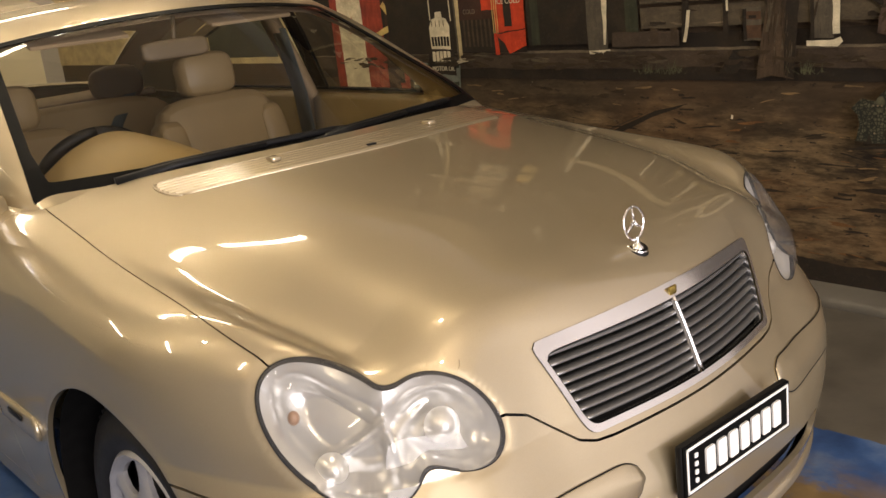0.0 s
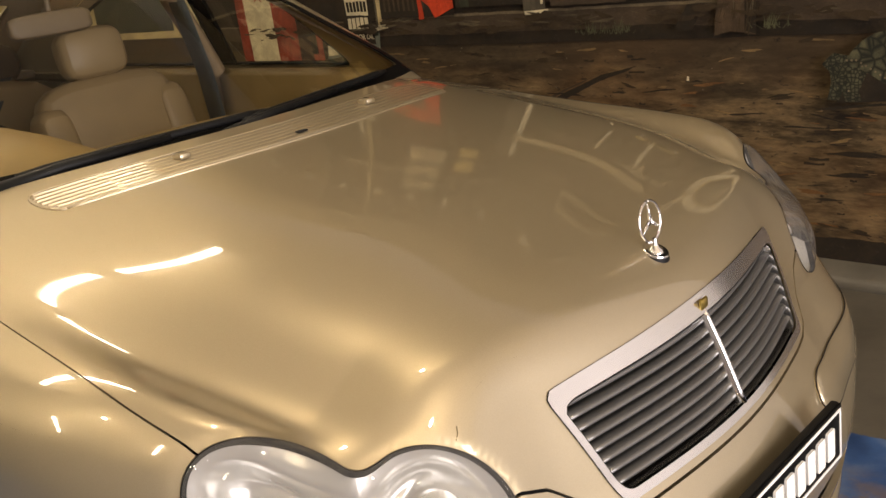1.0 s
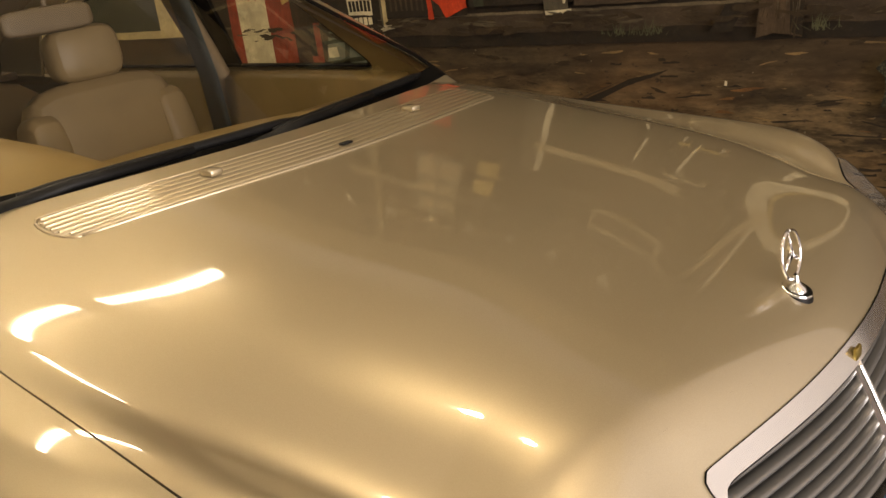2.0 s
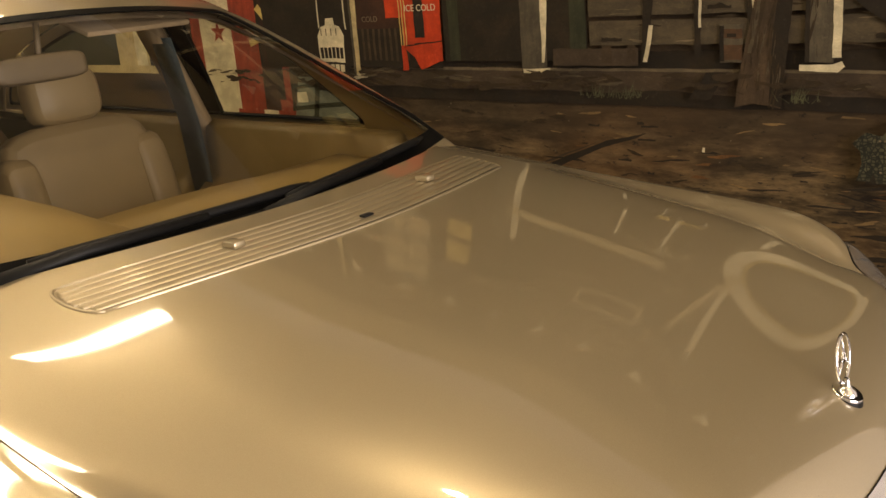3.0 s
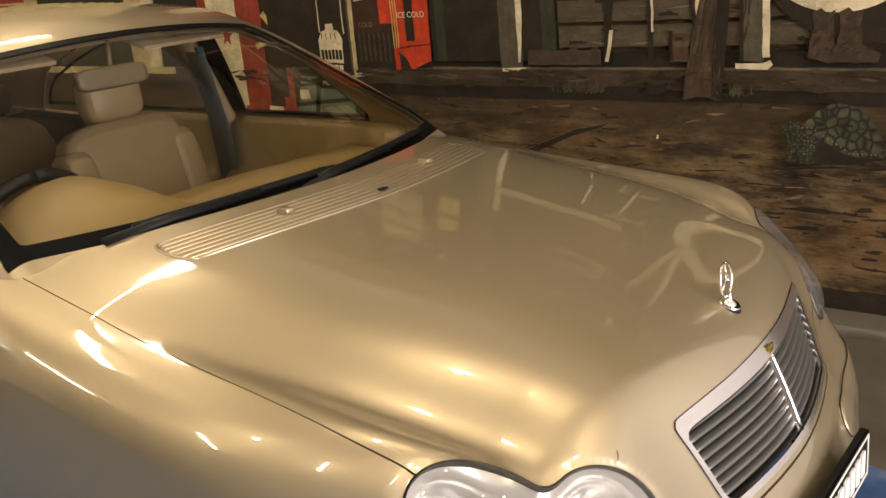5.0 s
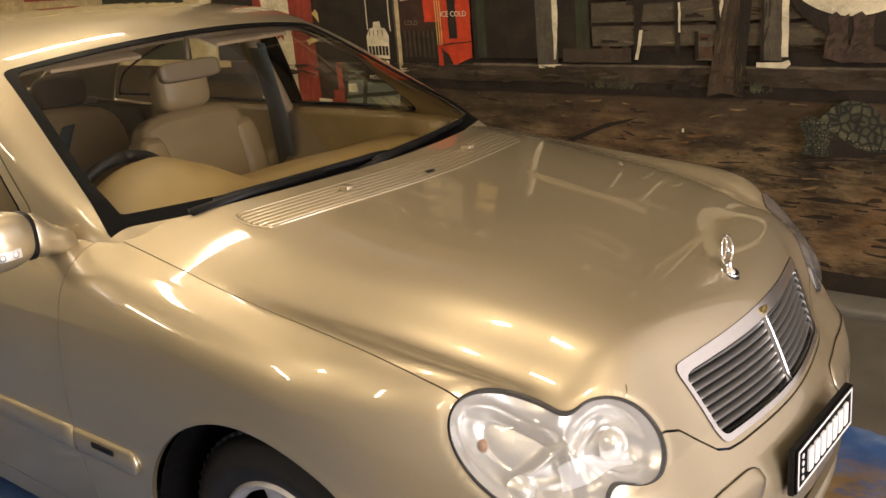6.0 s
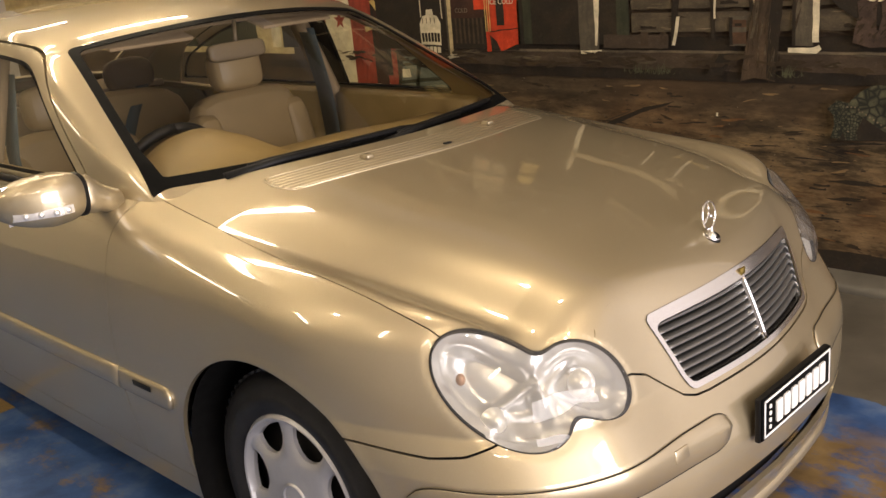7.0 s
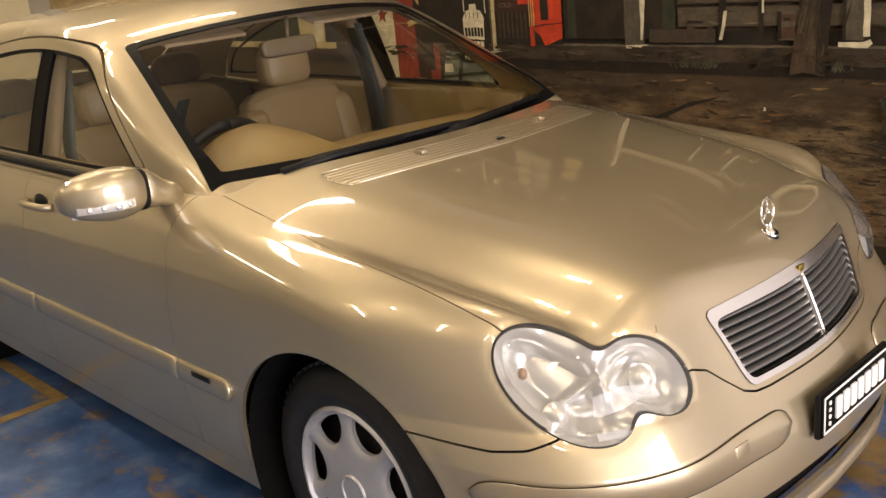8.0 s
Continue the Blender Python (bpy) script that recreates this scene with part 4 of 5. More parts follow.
class Sheet:
    """Points with faces; cut() keeps the side where the mask is below zero."""

    def __init__(self, points, quads, fn, more=()):
        self.p, self.q, self.fn, self.more = points, quads, fn, list(more)

    def cut(self, mask):
        v = mask(self.p)
        pts, made, fresh = self.p, {}, []
        state = (v[self.q] < 0).sum(1)
        keep = self.q[state == 4]
        loose = [tuple(f) for f in self.q[(state > 0) & (state < 4)]]
        out = []
        for f in loose + self.more:
            inside = [v[i] < 0 for i in f]
            if all(inside):
                out.append(f)
                continue
            if not any(inside):
                continue
            g = []
            for k, i in enumerate(f):
                j = f[(k + 1) % len(f)]
                if v[i] < 0:
                    g.append(i)
                if (v[i] < 0) != (v[j] < 0):
                    key = (min(i, j), max(i, j))
                    if key not in made:
                        a, b = key
                        t = v[a] / (v[a] - v[b])
                        made[key] = len(pts) + len(fresh)
                        fresh.append(pts[a] + t * (pts[b] - pts[a]))
                    g.append(made[key])
            if len(g) > 2:
                out.append(tuple(g))
        return Sheet(np.vstack([pts, fresh]) if fresh else pts, keep, self.fn, out)

    def arrays(self, lift=0.0, flange=0.0):
        faces = [tuple(f) for f in self.q.tolist()] + [tuple(int(i) for i in f) for f in self.more]
        used = np.unique(np.concatenate([np.array(f) for f in faces])) if faces else np.zeros(0, int)
        renum = -np.ones(len(self.p), int)
        renum[used] = np.arange(len(used))
        p = self.p[used]
        n = slope(self.fn, p)
        faces = [tuple(renum[list(f)].tolist()) for f in faces]
        if faces:      # wind all faces outward
            f0 = faces[len(faces) // 2]
            a, b, c = p[f0[0]], p[f0[1]], p[f0[2]]
            if np.dot(np.cross(b - a, c - a), n[f0[0]]) < 0:
                faces = [f[::-1] for f in faces]
        if flange:
            count = {}
            for f in faces:
                for i, j in zip(f, f[1:] + f[:1]):
                    count[(j, i)] = count.get((j, i), 0)
                    count[(i, j)] = count.get((i, j), 0) + 1
            rim = [(i, j) for (i, j), c in count.items() if c == 1 and count.get((j, i), 0) == 0]
            top, low, base = {}, {}, len(p)
            extra_p, extra_n = [], []
            for i in sorted({k for e in rim for k in e}):
                top[i], low[i] = base + len(extra_p), base + len(extra_p) + 1
                extra_p += [p[i], p[i] - flange * n[i]]
                extra_n += [n[i], n[i]]
            if extra_p:
                mid = np.zeros((len(extra_p), 3))
                for i, j in rim:
                    t = np.cross(p[j] - p[i], n[i])
                    t /= max(np.linalg.norm(t), 1e-9)
                    for k in (top[i], low[i], top[j], low[j]):
                        mid[k - base] += t
                mid /= np.maximum(np.linalg.norm(mid, axis=1, keepdims=True), 1e-9)
                faces += [(top[i], low[i], low[j], top[j]) for i, j in rim]
                p, n = np.vstack([p, extra_p]), np.vstack([n, mid])
        return p + lift * n, n, faces


def join(pieces):
    ps, ns, fs, base = [], [], [], 0
    for p, n, f in pieces:
        ps.append(p)
        ns.append(n)
        fs += [tuple(i + base for i in g) for g in f]
        base += len(p)
    return np.vstack(ps), np.vstack(ns), fs


def skin(name, sheets, mat, parent, label="", masks=(), lift=0.0, flange=0.012):
    got = []
    for s in sheets:
        for m in masks:
            s = s.cut(m)
        if len(s.q) or s.more:
            got.append(s.arrays(lift, flange))
    p, n, f = join(got)
    p, n = skewed(p, n)
    return put(name, mesh_of(name, p, f, mat, n), parent, label)


def top_sheet(fn, x0, x1, y1, step, floor_z, lim):
    xs, ys = np.arange(x0, x1 + step, step), np.linspace(-y1, y1, int(2 * y1 / step) + 1)
    gx, gy = [a.ravel() for a in np.meshgrid(xs, ys, indexing="ij")]
    p = settle(fn, np.full(gx.shape, floor_z), np.full(gx.shape, 1.6), lambda z: np.stack([gx, gy, z], 1))
    ok = lambda q: 1e-3 - (fn(q[:, 0], q[:, 1], np.full(len(q), floor_z + 0.01)) < 0) * 1.0
    s = Sheet(p, cells(len(xs), len(ys)), fn).cut(ok)
    return s.cut(lambda q: lim - slope(plain_body if fn is body else fn, q)[:, 2])


def side_sheet(fn, sign, xs, zs, lim, rear=False):
    gx, gz = [a.ravel() for a in np.meshgrid(xs, zs, indexing="ij")]
    p = settle(fn, np.zeros(gx.shape), np.full(gx.shape, 1.2), lambda y: np.stack([gx, sign * y, gz], 1))
    s = Sheet(p, cells(len(xs), len(zs)), fn)
    s = s.cut(lambda q: 0.25 - np.abs(q[:, 1]))
    return s.cut(lambda q: slope(plain_body if fn is body else fn, q)[:, 2] - lim)


def nose_sheet(fn, angles, zs, lim, origin=0.0, turn=1):
    ga, gz = [a.ravel() for a in np.meshgrid(np.radians(angles), zs, indexing="ij")]
    way = np.stack([turn * np.cos(ga), np.sin(ga)], 1)
    p = settle(fn, np.full(ga.shape, 0.1), np.full(ga.shape, 1.5), lambda r: np.column_stack([origin + r * way[:, 0], r * way[:, 1], gz]))
    s = Sheet(p, cells(len(angles), len(zs)), fn).cut(lambda q: 0.2 - np.hypot(q[:, 0] - origin, q[:, 1]))
    return s.cut(lambda q: slope(plain_body if fn is body else fn, q)[:, 2] - lim)


LIM = 0.62
zs = np.arange(0.17, 0.96, 0.008)
B_TOP = top_sheet(body, -0.72, 0.80, 0.88, 0.008, 0.45, LIM)
B_NOSE = nose_sheet(body, np.linspace(-90, 90, 331), zs, LIM)
B_SIDES = [side_sheet(body, s, np.arange(-2.7, 0.001, 0.0125), zs, LIM) for s in (1, -1)]
B_TAIL = nose_sheet(body, np.linspace(-90, 90, 121), np.arange(0.17, 1.06, 0.016), LIM, -2.7, -1)
B_DECK = top_sheet(body, -3.8, -0.70, 0.88, 0.016, 0.45, LIM)
H_TOP = top_sheet(house, -3.5, -0.36, 0.80, 0.010, 0.86, 0.55)
H_SIDES = [side_sheet(house, s, np.arange(-3.3, -0.38, 0.010), np.arange(0.88, 1.40, 0.010), 0.55) for s in (1, -1)]

G = 0.0012     # half a panel gap
out = lambda f, by=0.0: (lambda p: by - f(p))
near = lambda side: (lambda p: -side * p[:, 1])


def hood_in(p):
    x, y = p[:, 0], np.abs(p[:, 1])
    return np.maximum(np.maximum(y - seam_y(x), hood_back(y) - x), np.where(x > 0.3, bumper_top(p) - p[:, 2], -1.0))


def fender_in(p):
    x, y = p[:, 0], np.abs(p[:, 1])
    inner = np.maximum(seam_y(np.maximum(x, -0.60)) - y, -1)
    return np.maximum(np.maximum(inner, np.where(x > 0.2, bumper_top(p) - p[:, 2], -1.0)), -0.605 - x)


def bumper_in(p):
    return np.maximum(p[:, 2] - bumper_top(p), 0.2 - p[:, 0])


def door_in(x0, x1):
    return lambda p: np.maximum(np.maximum(p[:, 0] - x1, x0 - p[:, 0]), 0.245 - p[:, 2])


outside_house = lambda p: np.where(p[:, 2] > 0.78, 0.004 - house(*p.T), -1.0)
no_lamp, no_grille, no_arch = out(lamp_mask, 0.001), out(grille_mask), out(arch_mask)
lower_slot = lambda p: np.where(p[:, 0] > 0.5, smax(smax(np.abs(p[:, 1]) - 0.42, p[:, 2] - 0.346, 0.02), 0.280 - p[:, 2], 0.02), 1.0)

car = empty("car", (0, 0, 0), label="champagne metallic four-door saloon parked beside the mural", category="car")
skin("hood", [B_TOP, B_NOSE], PAINT, car, "champagne metallic bonnet", [lambda p: hood_in(p) + G, no_lamp, no_grille])
for side in (1, -1):
    skin("fender", [B_TOP, B_NOSE, B_SIDES[0 if side > 0 else 1]], PAINT, car, "", [near(side), lambda p: fender_in(p) + G, no_lamp, no_arch, outside_house, lambda p: np.where(p[:, 0] < 0, 0.245 + G - p[:, 2], -1.0)])
    skin("front_door", [B_SIDES[0 if side > 0 else 1], B_TOP.cut(lambda p: -0.70 - p[:, 0]), B_DECK.cut(lambda p: p[:, 0] + 0.70)], PAINT, car, "", [near(side), lambda p: door_in(-1.53, -0.605)(p) + G, outside_house])
    skin("rear_door", [B_SIDES[0 if side > 0 else 1], B_DECK], PAINT, car, "", [near(side), lambda p: door_in(-2.45, -1.53)(p) + G, no_arch, outside_house])
    skin("sill", [B_SIDES[0 if side > 0 else 1]], PAINT, car, "", [near(side), lambda p: np.maximum(p[:, 2] - 0.245 + G, -2.45 - p[:, 0]), lambda p: p[:, 0] + 0.1, no_arch])
    skin("quarter_panel", [B_SIDES[0 if side > 0 else 1], B_DECK, B_TAIL], PAINT, car, "", [near(side), lambda p: p[:, 0] + 2.45 + G, no_arch, outside_house, lambda p: np.where(p[:, 0] < -2.9, 0.68 - np.abs(p[:, 1]), -1)])
skin("boot_lid", [B_DECK, B_TAIL], PAINT, car, "", [lambda p: np.maximum(p[:, 0] + 2.9, np.maximum(np.abs(p[:, 1]) - 0.675, 0.62 - p[:, 2])), outside_house])
skin("rear_bumper", [B_TAIL], PAINT, car, "", [lambda p: np.maximum(np.maximum(p[:, 2] - 0.615, np.abs(p[:, 1]) - 0.675), p[:, 0] + 3.0)])
skin("front_bumper", [B_NOSE], PAINT, car, "champagne front bumper", [lambda p: bumper_in(p) + 0.0032, no_lamp, no_arch, no_grille, out(lower_slot)])
# dark lining seen through the joints and openings
lining = lambda p: np.minimum(np.minimum(lamp_mask(p), grille_mask(p)), lower_slot(p))
skin("inner_shell", [B_TOP, B_NOSE, *B_SIDES], BLACK, car, "dark inner shell", [out(lining, 0.02), no_arch, lambda p: np.where(p[:, 2] > 0.78, 0.03 - house(*p.T), -1.0), lambda p: -0.62 - p[:, 0]], -0.016, 0.0)
skin("intake", [B_NOSE], BLACK, car, "black lower air intake", [lambda p: lower_slot(p) - 0.02], -0.03, 0.0)

# a second hood skin just under the first closes the fold above the lamps
fold = top_sheet(body, 0.30, 0.80, 0.70, 0.008, 0.45, 0.35).cut(lambda p: 0.25 - np.abs(p[:, 1]))
for side in (1, -1):
    skin("hood_fold", [fold], PAINT, car, "", [near(side), lambda p: hood_in(p) + 0.004, out(lamp_mask, 0.004), out(grille_mask, 0.004)], -0.0022, 0.0)

# headlamps: gasket, clear lens, facetted bowl with reflectors
for side in (1, -1):
    ga, ge = [g.ravel() for g in np.meshgrid(np.radians(np.linspace(-8, 84, 185)), np.radians(np.linspace(-22, 62, 170)), indexing="ij")]
    way = np.stack([np.cos(ge) * np.cos(ga), side * np.cos(ge) * np.sin(ga), np.sin(ge)], 1)
    heart = np.array([0.27, side * 0.36, 0.56])
    glass = Sheet(settle(body, np.full(ga.shape, 0.02), np.full(ga.shape, 1.0), lambda q: heart + q[:, None] * way), cells(185, 170), body)
    lamp = skin("headlight", [glass], RUBBER, car, "clear double-eyed headlamp with a black seal", [lambda p: lamp_mask(p), lambda p: -0.0009 - lamp_mask(p)], 0.0006, 0.01)
    p, n, f = glass.cut(lambda p: lamp_mask(p) + 0.0008).arrays(0, 0)
    swell = np.clip((-lamp_mask(p) - 0.0008) / 0.06, 0, 1)
    put("lens", mesh_of("lens", skewed(p + n * (0.0022 + 0.011 * swell * (2 - swell))[:, None]), f, LENS), lamp, "clear slightly hazed plastic lens")
    p, n, f = glass.cut(lambda p: lamp_mask(p) + 0.0016).arrays(0, 0)
    d = np.clip((-lamp_mask(p) - 0.0016) / 0.045, 0, 1)
    a = np.degrees(np.arctan2(np.abs(p[:, 1]), p[:, 0]))
    h = p[:, 2]
    wall = 0.022 * bump((a - 46.6 - 16 * (h - 0.66)) / 1.1)                    # the web between the two eyes
    ledge = 0.020 * bump((h - 0.655 - 0.0105 * (51.5 - a)) / 0.011) * (a > 47)
    step = 0.014 * np.clip((h - 0.60 - 0.004 * (50 - a)) / 0.006, 0, 1) * (a > 47.5)
    ring = 0.010 * bump((np.hypot((a - 41.0) / 5.0, (h - 0.655) / 0.066) - 1) / 0.14) * (a < 46)
    flute = 0.0022 * np.abs(np.sin(a * 4.5)) * (h < 0.60) + 0.0022 * np.abs(np.sin(a * 4.0)) * (a < 38.5) * (h < 0.64)
    depth = 0.010 + 0.058 * d * (2 - d) - (wall + ledge + ring + flute - step) * d
    put("housing", mesh_of("housing", skewed(p - n * np.maximum(depth, 0.008)[:, None]), f, FROST), lamp, "silvered lamp housing with facets")
    for a, z, r in ((52.5, 0.625, 0.026), (41.0, 0.665, 0.030)):
        rad = settle(body, np.array([0.2]), np.array([1.3]), lambda q: np.column_stack([q * math.cos(radians(a)), side * q * math.sin(radians(a)), np.full(1, z)]))[0]
        aim = Vector((1, side * 0.6, 0.35)).normalized()
        m = Matrix.Translation(Vector(rad) - aim * 0.046) @ (-aim).to_track_quat("-Y", "Z").to_matrix().to_4x4()
        dish = bmesh.new()
        turned(dish, [(r * t, 0.022 * (1 - t * t)) for t in (1.0, 0.9, 0.75, 0.6, 0.4, 0.2, 0.02)], 40, m)
        part("reflector", dish, REFLECTOR, lamp, "bright reflector dish")
    rad = settle(body, np.array([0.2]), np.array([1.3]), lambda q: np.column_stack([q * math.cos(radians(58.6)), side * q * math.sin(radians(58.6)), np.full(1, 0.690)]))[0]
    amber = bmesh.new()
    bmesh.ops.create_uvsphere(amber, u_segments=16, v_segments=10, radius=1, matrix=Matrix.Translation(Vector(rad) - Vector((0.0, side * 0.040, 0))) @ Matrix.Diagonal((0.008, 0.010, 0.012, 1)))
    part("indicator_bulb", amber, AMBER, lamp, "amber indicator bulb")

# glasshouse
not_screen, not_rear = out(screen_in, 0.001), out(rear_screen_in, 0.001)
above_body = lambda p: -0.006 - body(*p.T)
framed = lambda p: side_glass(p) - 0.034


def no_side(mask, by=0.0):
    return lambda p: np.where(np.abs(p[:, 1]) > 0.4, by - mask(p), -1.0)


skin("roof", [H_TOP, *H_SIDES], PAINT, car, "champagne roof and pillars", [not_screen, not_rear, no_side(framed, 0.004), above_body])
for side in (1, -1):
    one = [H_TOP, H_SIDES[0 if side > 0 else 1]]
    frame_part = skin("window_frame", one, PAINT, car, "champagne door window frame", [near(side), lambda p: np.where(np.abs(p[:, 1]) > 0.4, framed(p) + 0.002, 1.0), no_side(side_glass), above_body, lambda p: np.where(p[:, 0] < -2.5, 1.0, -1.0)])
    skin("window_seal", one, RUBBER, frame_part, "black rubber seal", [near(side), lambda p: np.where(np.abs(p[:, 1]) > 0.4, side_glass(p) + 0.0005, 1.0), no_side(lambda p: side_glass(p) + 0.011), above_body], -0.003)
    skin("middle_pillar", one, GLOSSBLACK, car, "gloss black middle pillar", [near(side), lambda p: side_glass(p) + 0.002, lambda p: np.abs(p[:, 0] + 1.545) - 0.045, above_body], -0.002)
    for x0, x1 in ((-1.50, -0.88), (-2.45, -1.59), (-2.74, -2.47)):
        pane = skin("side_window", one, GLASS, car, "clear side window", [near(side), lambda p: side_glass(p) + 0.008, lambda p: np.maximum(p[:, 0] - x1, x0 - p[:, 0])], -0.006, 0.0)
        pane.visible_shadow = False
    strip = bmesh.new()
    tube(strip, [(x, side * (0.803 - 0.006 * (x + 1.5) ** 2 - 0.05 * max(0, (x + 0.95) / 0.3) ** 2), 0.938 - 0.004 * abs(x + 1.5)) for x in np.arange(-2.5, -0.66, 0.06)], 0.011, 8)
    part("belt_moulding", strip, BLACK, car, "black belt moulding")
screen = skin("windscreen", [H_TOP], GLOSSBLACK, car, "raked windscreen with a black border", [screen_in, lambda p: -0.026 - 0.014 * np.clip((eff(p[:, 0], p[:, 1]) + 0.56) / 0.12, 0, 1) - screen_in(p)], 0.0, 0.004)
pane = skin("pane", [H_TOP], GLASS, screen, "clear glass", [lambda p: screen_in(p) + 0.02], -0.001, 0.0)
pane.visible_shadow = False
rear_pane = skin("rear_window", [H_TOP], GLASS, car, "clear rear window", [rear_screen_in], 0.0, 0.0)
rear_pane.visible_shadow = False
cowl = bmesh.new()
loft(cowl, [[(hood_back(y) + 0.02, y, 0.935 - 0.05 * (y / 0.7) ** 2), (hood_back(y) - 0.05, y, 0.932 - 0.05 * (y / 0.7) ** 2), (hood_back(y) - 0.12, y, 0.925 - 0.05 * (y / 0.7) ** 2), (hood_back(y) - 0.12, y, 0.85), (hood_back(y) + 0.02, y, 0.85)] for y in np.linspace(-0.68, 0.68, 30)])
part("cowl_panel", cowl, BLACK, car, "black cowl under the wipers")


def on_screen(e, y, lift):
    x = e - 0.165 * (y / 0.7) ** 2
    return Vector((x, y, float(roof_height(np.array(x), np.array(y))))) + Vector((0.45, 0, 0.85)) * lift


for y0, y1, e0, e1 in ((-0.54, 0.06, -0.402, -0.418), (-0.06, 0.52, -0.402, -0.414)):
    wiper = empty("wiper", (0, 0, 0), label="black windscreen wiper", category="")
    wiper.parent = car
    arm, blade = bmesh.new(), bmesh.new()
    tube(arm, [on_screen(e0 + 0.012, y0, 0.010), on_screen(e0 + (e1 - e0) * 0.25, y0 + (y1 - y0) * 0.25, 0.020), on_screen(e0 + (e1 - e0) * 0.62, y0 + (y1 - y0) * 0.62, 0.024)], [0.015, 0.012, 0.008], 8)
    part("wiper_arm", arm, RUBBER, wiper)
    tube(blade, [on_screen(e0 + (e1 - e0) * t - 0.010, y0 + (y1 - y0) * t, 0.012 + 0.008 * math.sin(t * 3.14)) for t in np.linspace(0.12, 1.05, 12)], [0.006] + [0.0095] * 10 + [0.005], 8)
    part("wiper_blade", blade, RUBBER, wiper)

# grille: chrome surround, slats, centre bar
grille = skin("grille", [B_TOP, B_NOSE], GRILLECHROME, car, "chrome-framed radiator grille with grey slats", [lambda p: grille_mask(p), lambda p: -0.0115 - 0.0145 * np.clip((p[:, 2] - 0.70) / 0.015, 0, 1) - grille_mask(p)], 0.003, 0.016)
skin("grille_backing", [B_TOP, B_NOSE], BLACK, grille, "black backing", [lambda p: grille_mask(p) - 0.01], -0.045, 0.0)


def nose_point(y, z, inset=0.0):
    p = settle(body, np.array([0.1]), np.array([1.3]), lambda q: np.column_stack([q, [y], [z]]))
    return Vector((p[0][0] - inset, y, z))


for k in range(8):
    z = 0.590 + k * 0.0162
    half = 0.303 + 0.32 * (z - 0.575) - 0.009
    bar = bmesh.new()
    rings = []
    for y in np.linspace(-half, half, 25):
        c = nose_point(y, z, 0.018)
        rings.append([c + Vector(d) for d in ((0.009, 0, -0.0040), (0.012, 0, -0.0026), (0.012, 0, 0.0006), (0.008, 0, 0.0030), (-0.016, 0, 0.0060), (-0.016, 0, 0.0010))])
    loft(bar, rings)
    part("slat", bar, SLAT, grille, "grey metal slat" if k == 0 else "")
mid = bmesh.new()
loft(mid, [[nose_point(0, z, 0.012) + Vector(d) for d in ((0.014, -0.005, 0), (0.017, 0, 0), (0.014, 0.005, 0), (-0.02, 0.006, 0), (-0.02, -0.006, 0))] for z in np.linspace(0.58, 0.725, 9)])
part("centre_bar", mid, CHROME, grille, "chrome centre bar")
crest = bmesh.new()
box(crest, (0.006, 0.024, 0.018), nose_point(0, 0.728, 0.0) + Vector((0.006, 0, 0.0)), 0.004)
part("crest", crest, material("old_gold_crest", (0.45, 0.33, 0.09), 0.3, 0.9), grille, "small gold and grey crest")

# mascot: a ring with three spokes on a round foot
mascot = empty("hood_ornament", (0, 0, 0), label="chrome ring mascot on a round foot", category="")
mascot.parent = car
fx, fz = 0.617, float(top_height(np.array(0.617), np.array(0.0))) - 0.012
collar, foot, ring, spoke = bmesh.new(), bmesh.new(), bmesh.new(), bmesh.new()
bmesh.ops.create_cone(collar, cap_ends=True, segments=40, radius1=0.0235, radius2=0.0205, depth=0.007, matrix=Matrix.Translation((fx, 0, fz + 0.010)) @ pose(0, 0, 0, 0, 20, 0))
part("mascot_collar", collar, BLACK, mascot, "black rubber collar")
turned(foot, [(0.0205, 0.0), (0.0212, 0.003), (0.0195, 0.005)], 40, Matrix.Translation((fx, 0, fz + 0.011)) @ pose(0, 0, 0, 0, 20, 0) @ pose(0, 0, 0, 90, 0, 0))
turned(foot, [(0.0135, 0.002), (0.0120, 0.007), (0.0070, 0.011), (0.0042, 0.016), (0.0034, 0.024)], 24, Matrix.Translation((fx, 0, fz + 0.010)) @ pose(0, 0, 0, 90, 0, 0))
part("mascot_foot", foot, CHROME, mascot)
R, cz = 0.031, fz + 0.060
lean = lambda y, z: Vector((fx - (z - fz) * 0.10, y, z))
tube(ring, [lean(R * math.sin(a), cz + R * math.cos(a)) for a in np.linspace(0, 2 * math.pi, 49)], 0.0024, 8)
part("mascot_ring", ring, CHROME, mascot)
for a in (0, 2.094, 4.189):
    tube(spoke, [lean(0, cz), lean(R * math.sin(a), cz + R * math.cos(a))], [0.0042, 0.0010], 6)
part("mascot_spokes", spoke, CHROME, mascot)

# the slatted air inlet across the back of the bonnet
vent = empty("air_inlet", (0, 0, 0), label="slatted bonnet air inlet in body colour", category="")
vent.parent = car
inlet_x = lambda y, t: -0.174 - 0.110 * t - 0.085 * (y / 0.48) ** 2


def on_hood(x, y, lift=0.0):
    p = settle(body, np.array([0.5]), np.array([1.4]), lambda z: np.column_stack([[x], [y], z]))
    return Vector(p[0] + lift * slope(body, p)[0])


base = bmesh.new()
loft(base, [[on_hood(inlet_x(y, t), y, 0.0008) for t in (0.0, 0.5, 1.0)] for y in np.linspace(-0.486, 0.486, 40)], False, False)
part("inlet_floor", base, BLACK, vent, "dark gap between the slats")
for k in range(6):
    t0 = k / 6 + 0.012
    bar = bmesh.new()
    ends = 0.484 + 0.018 * math.sqrt(max(0.0, 1 - ((k - 2.5) / 2.8) ** 2))
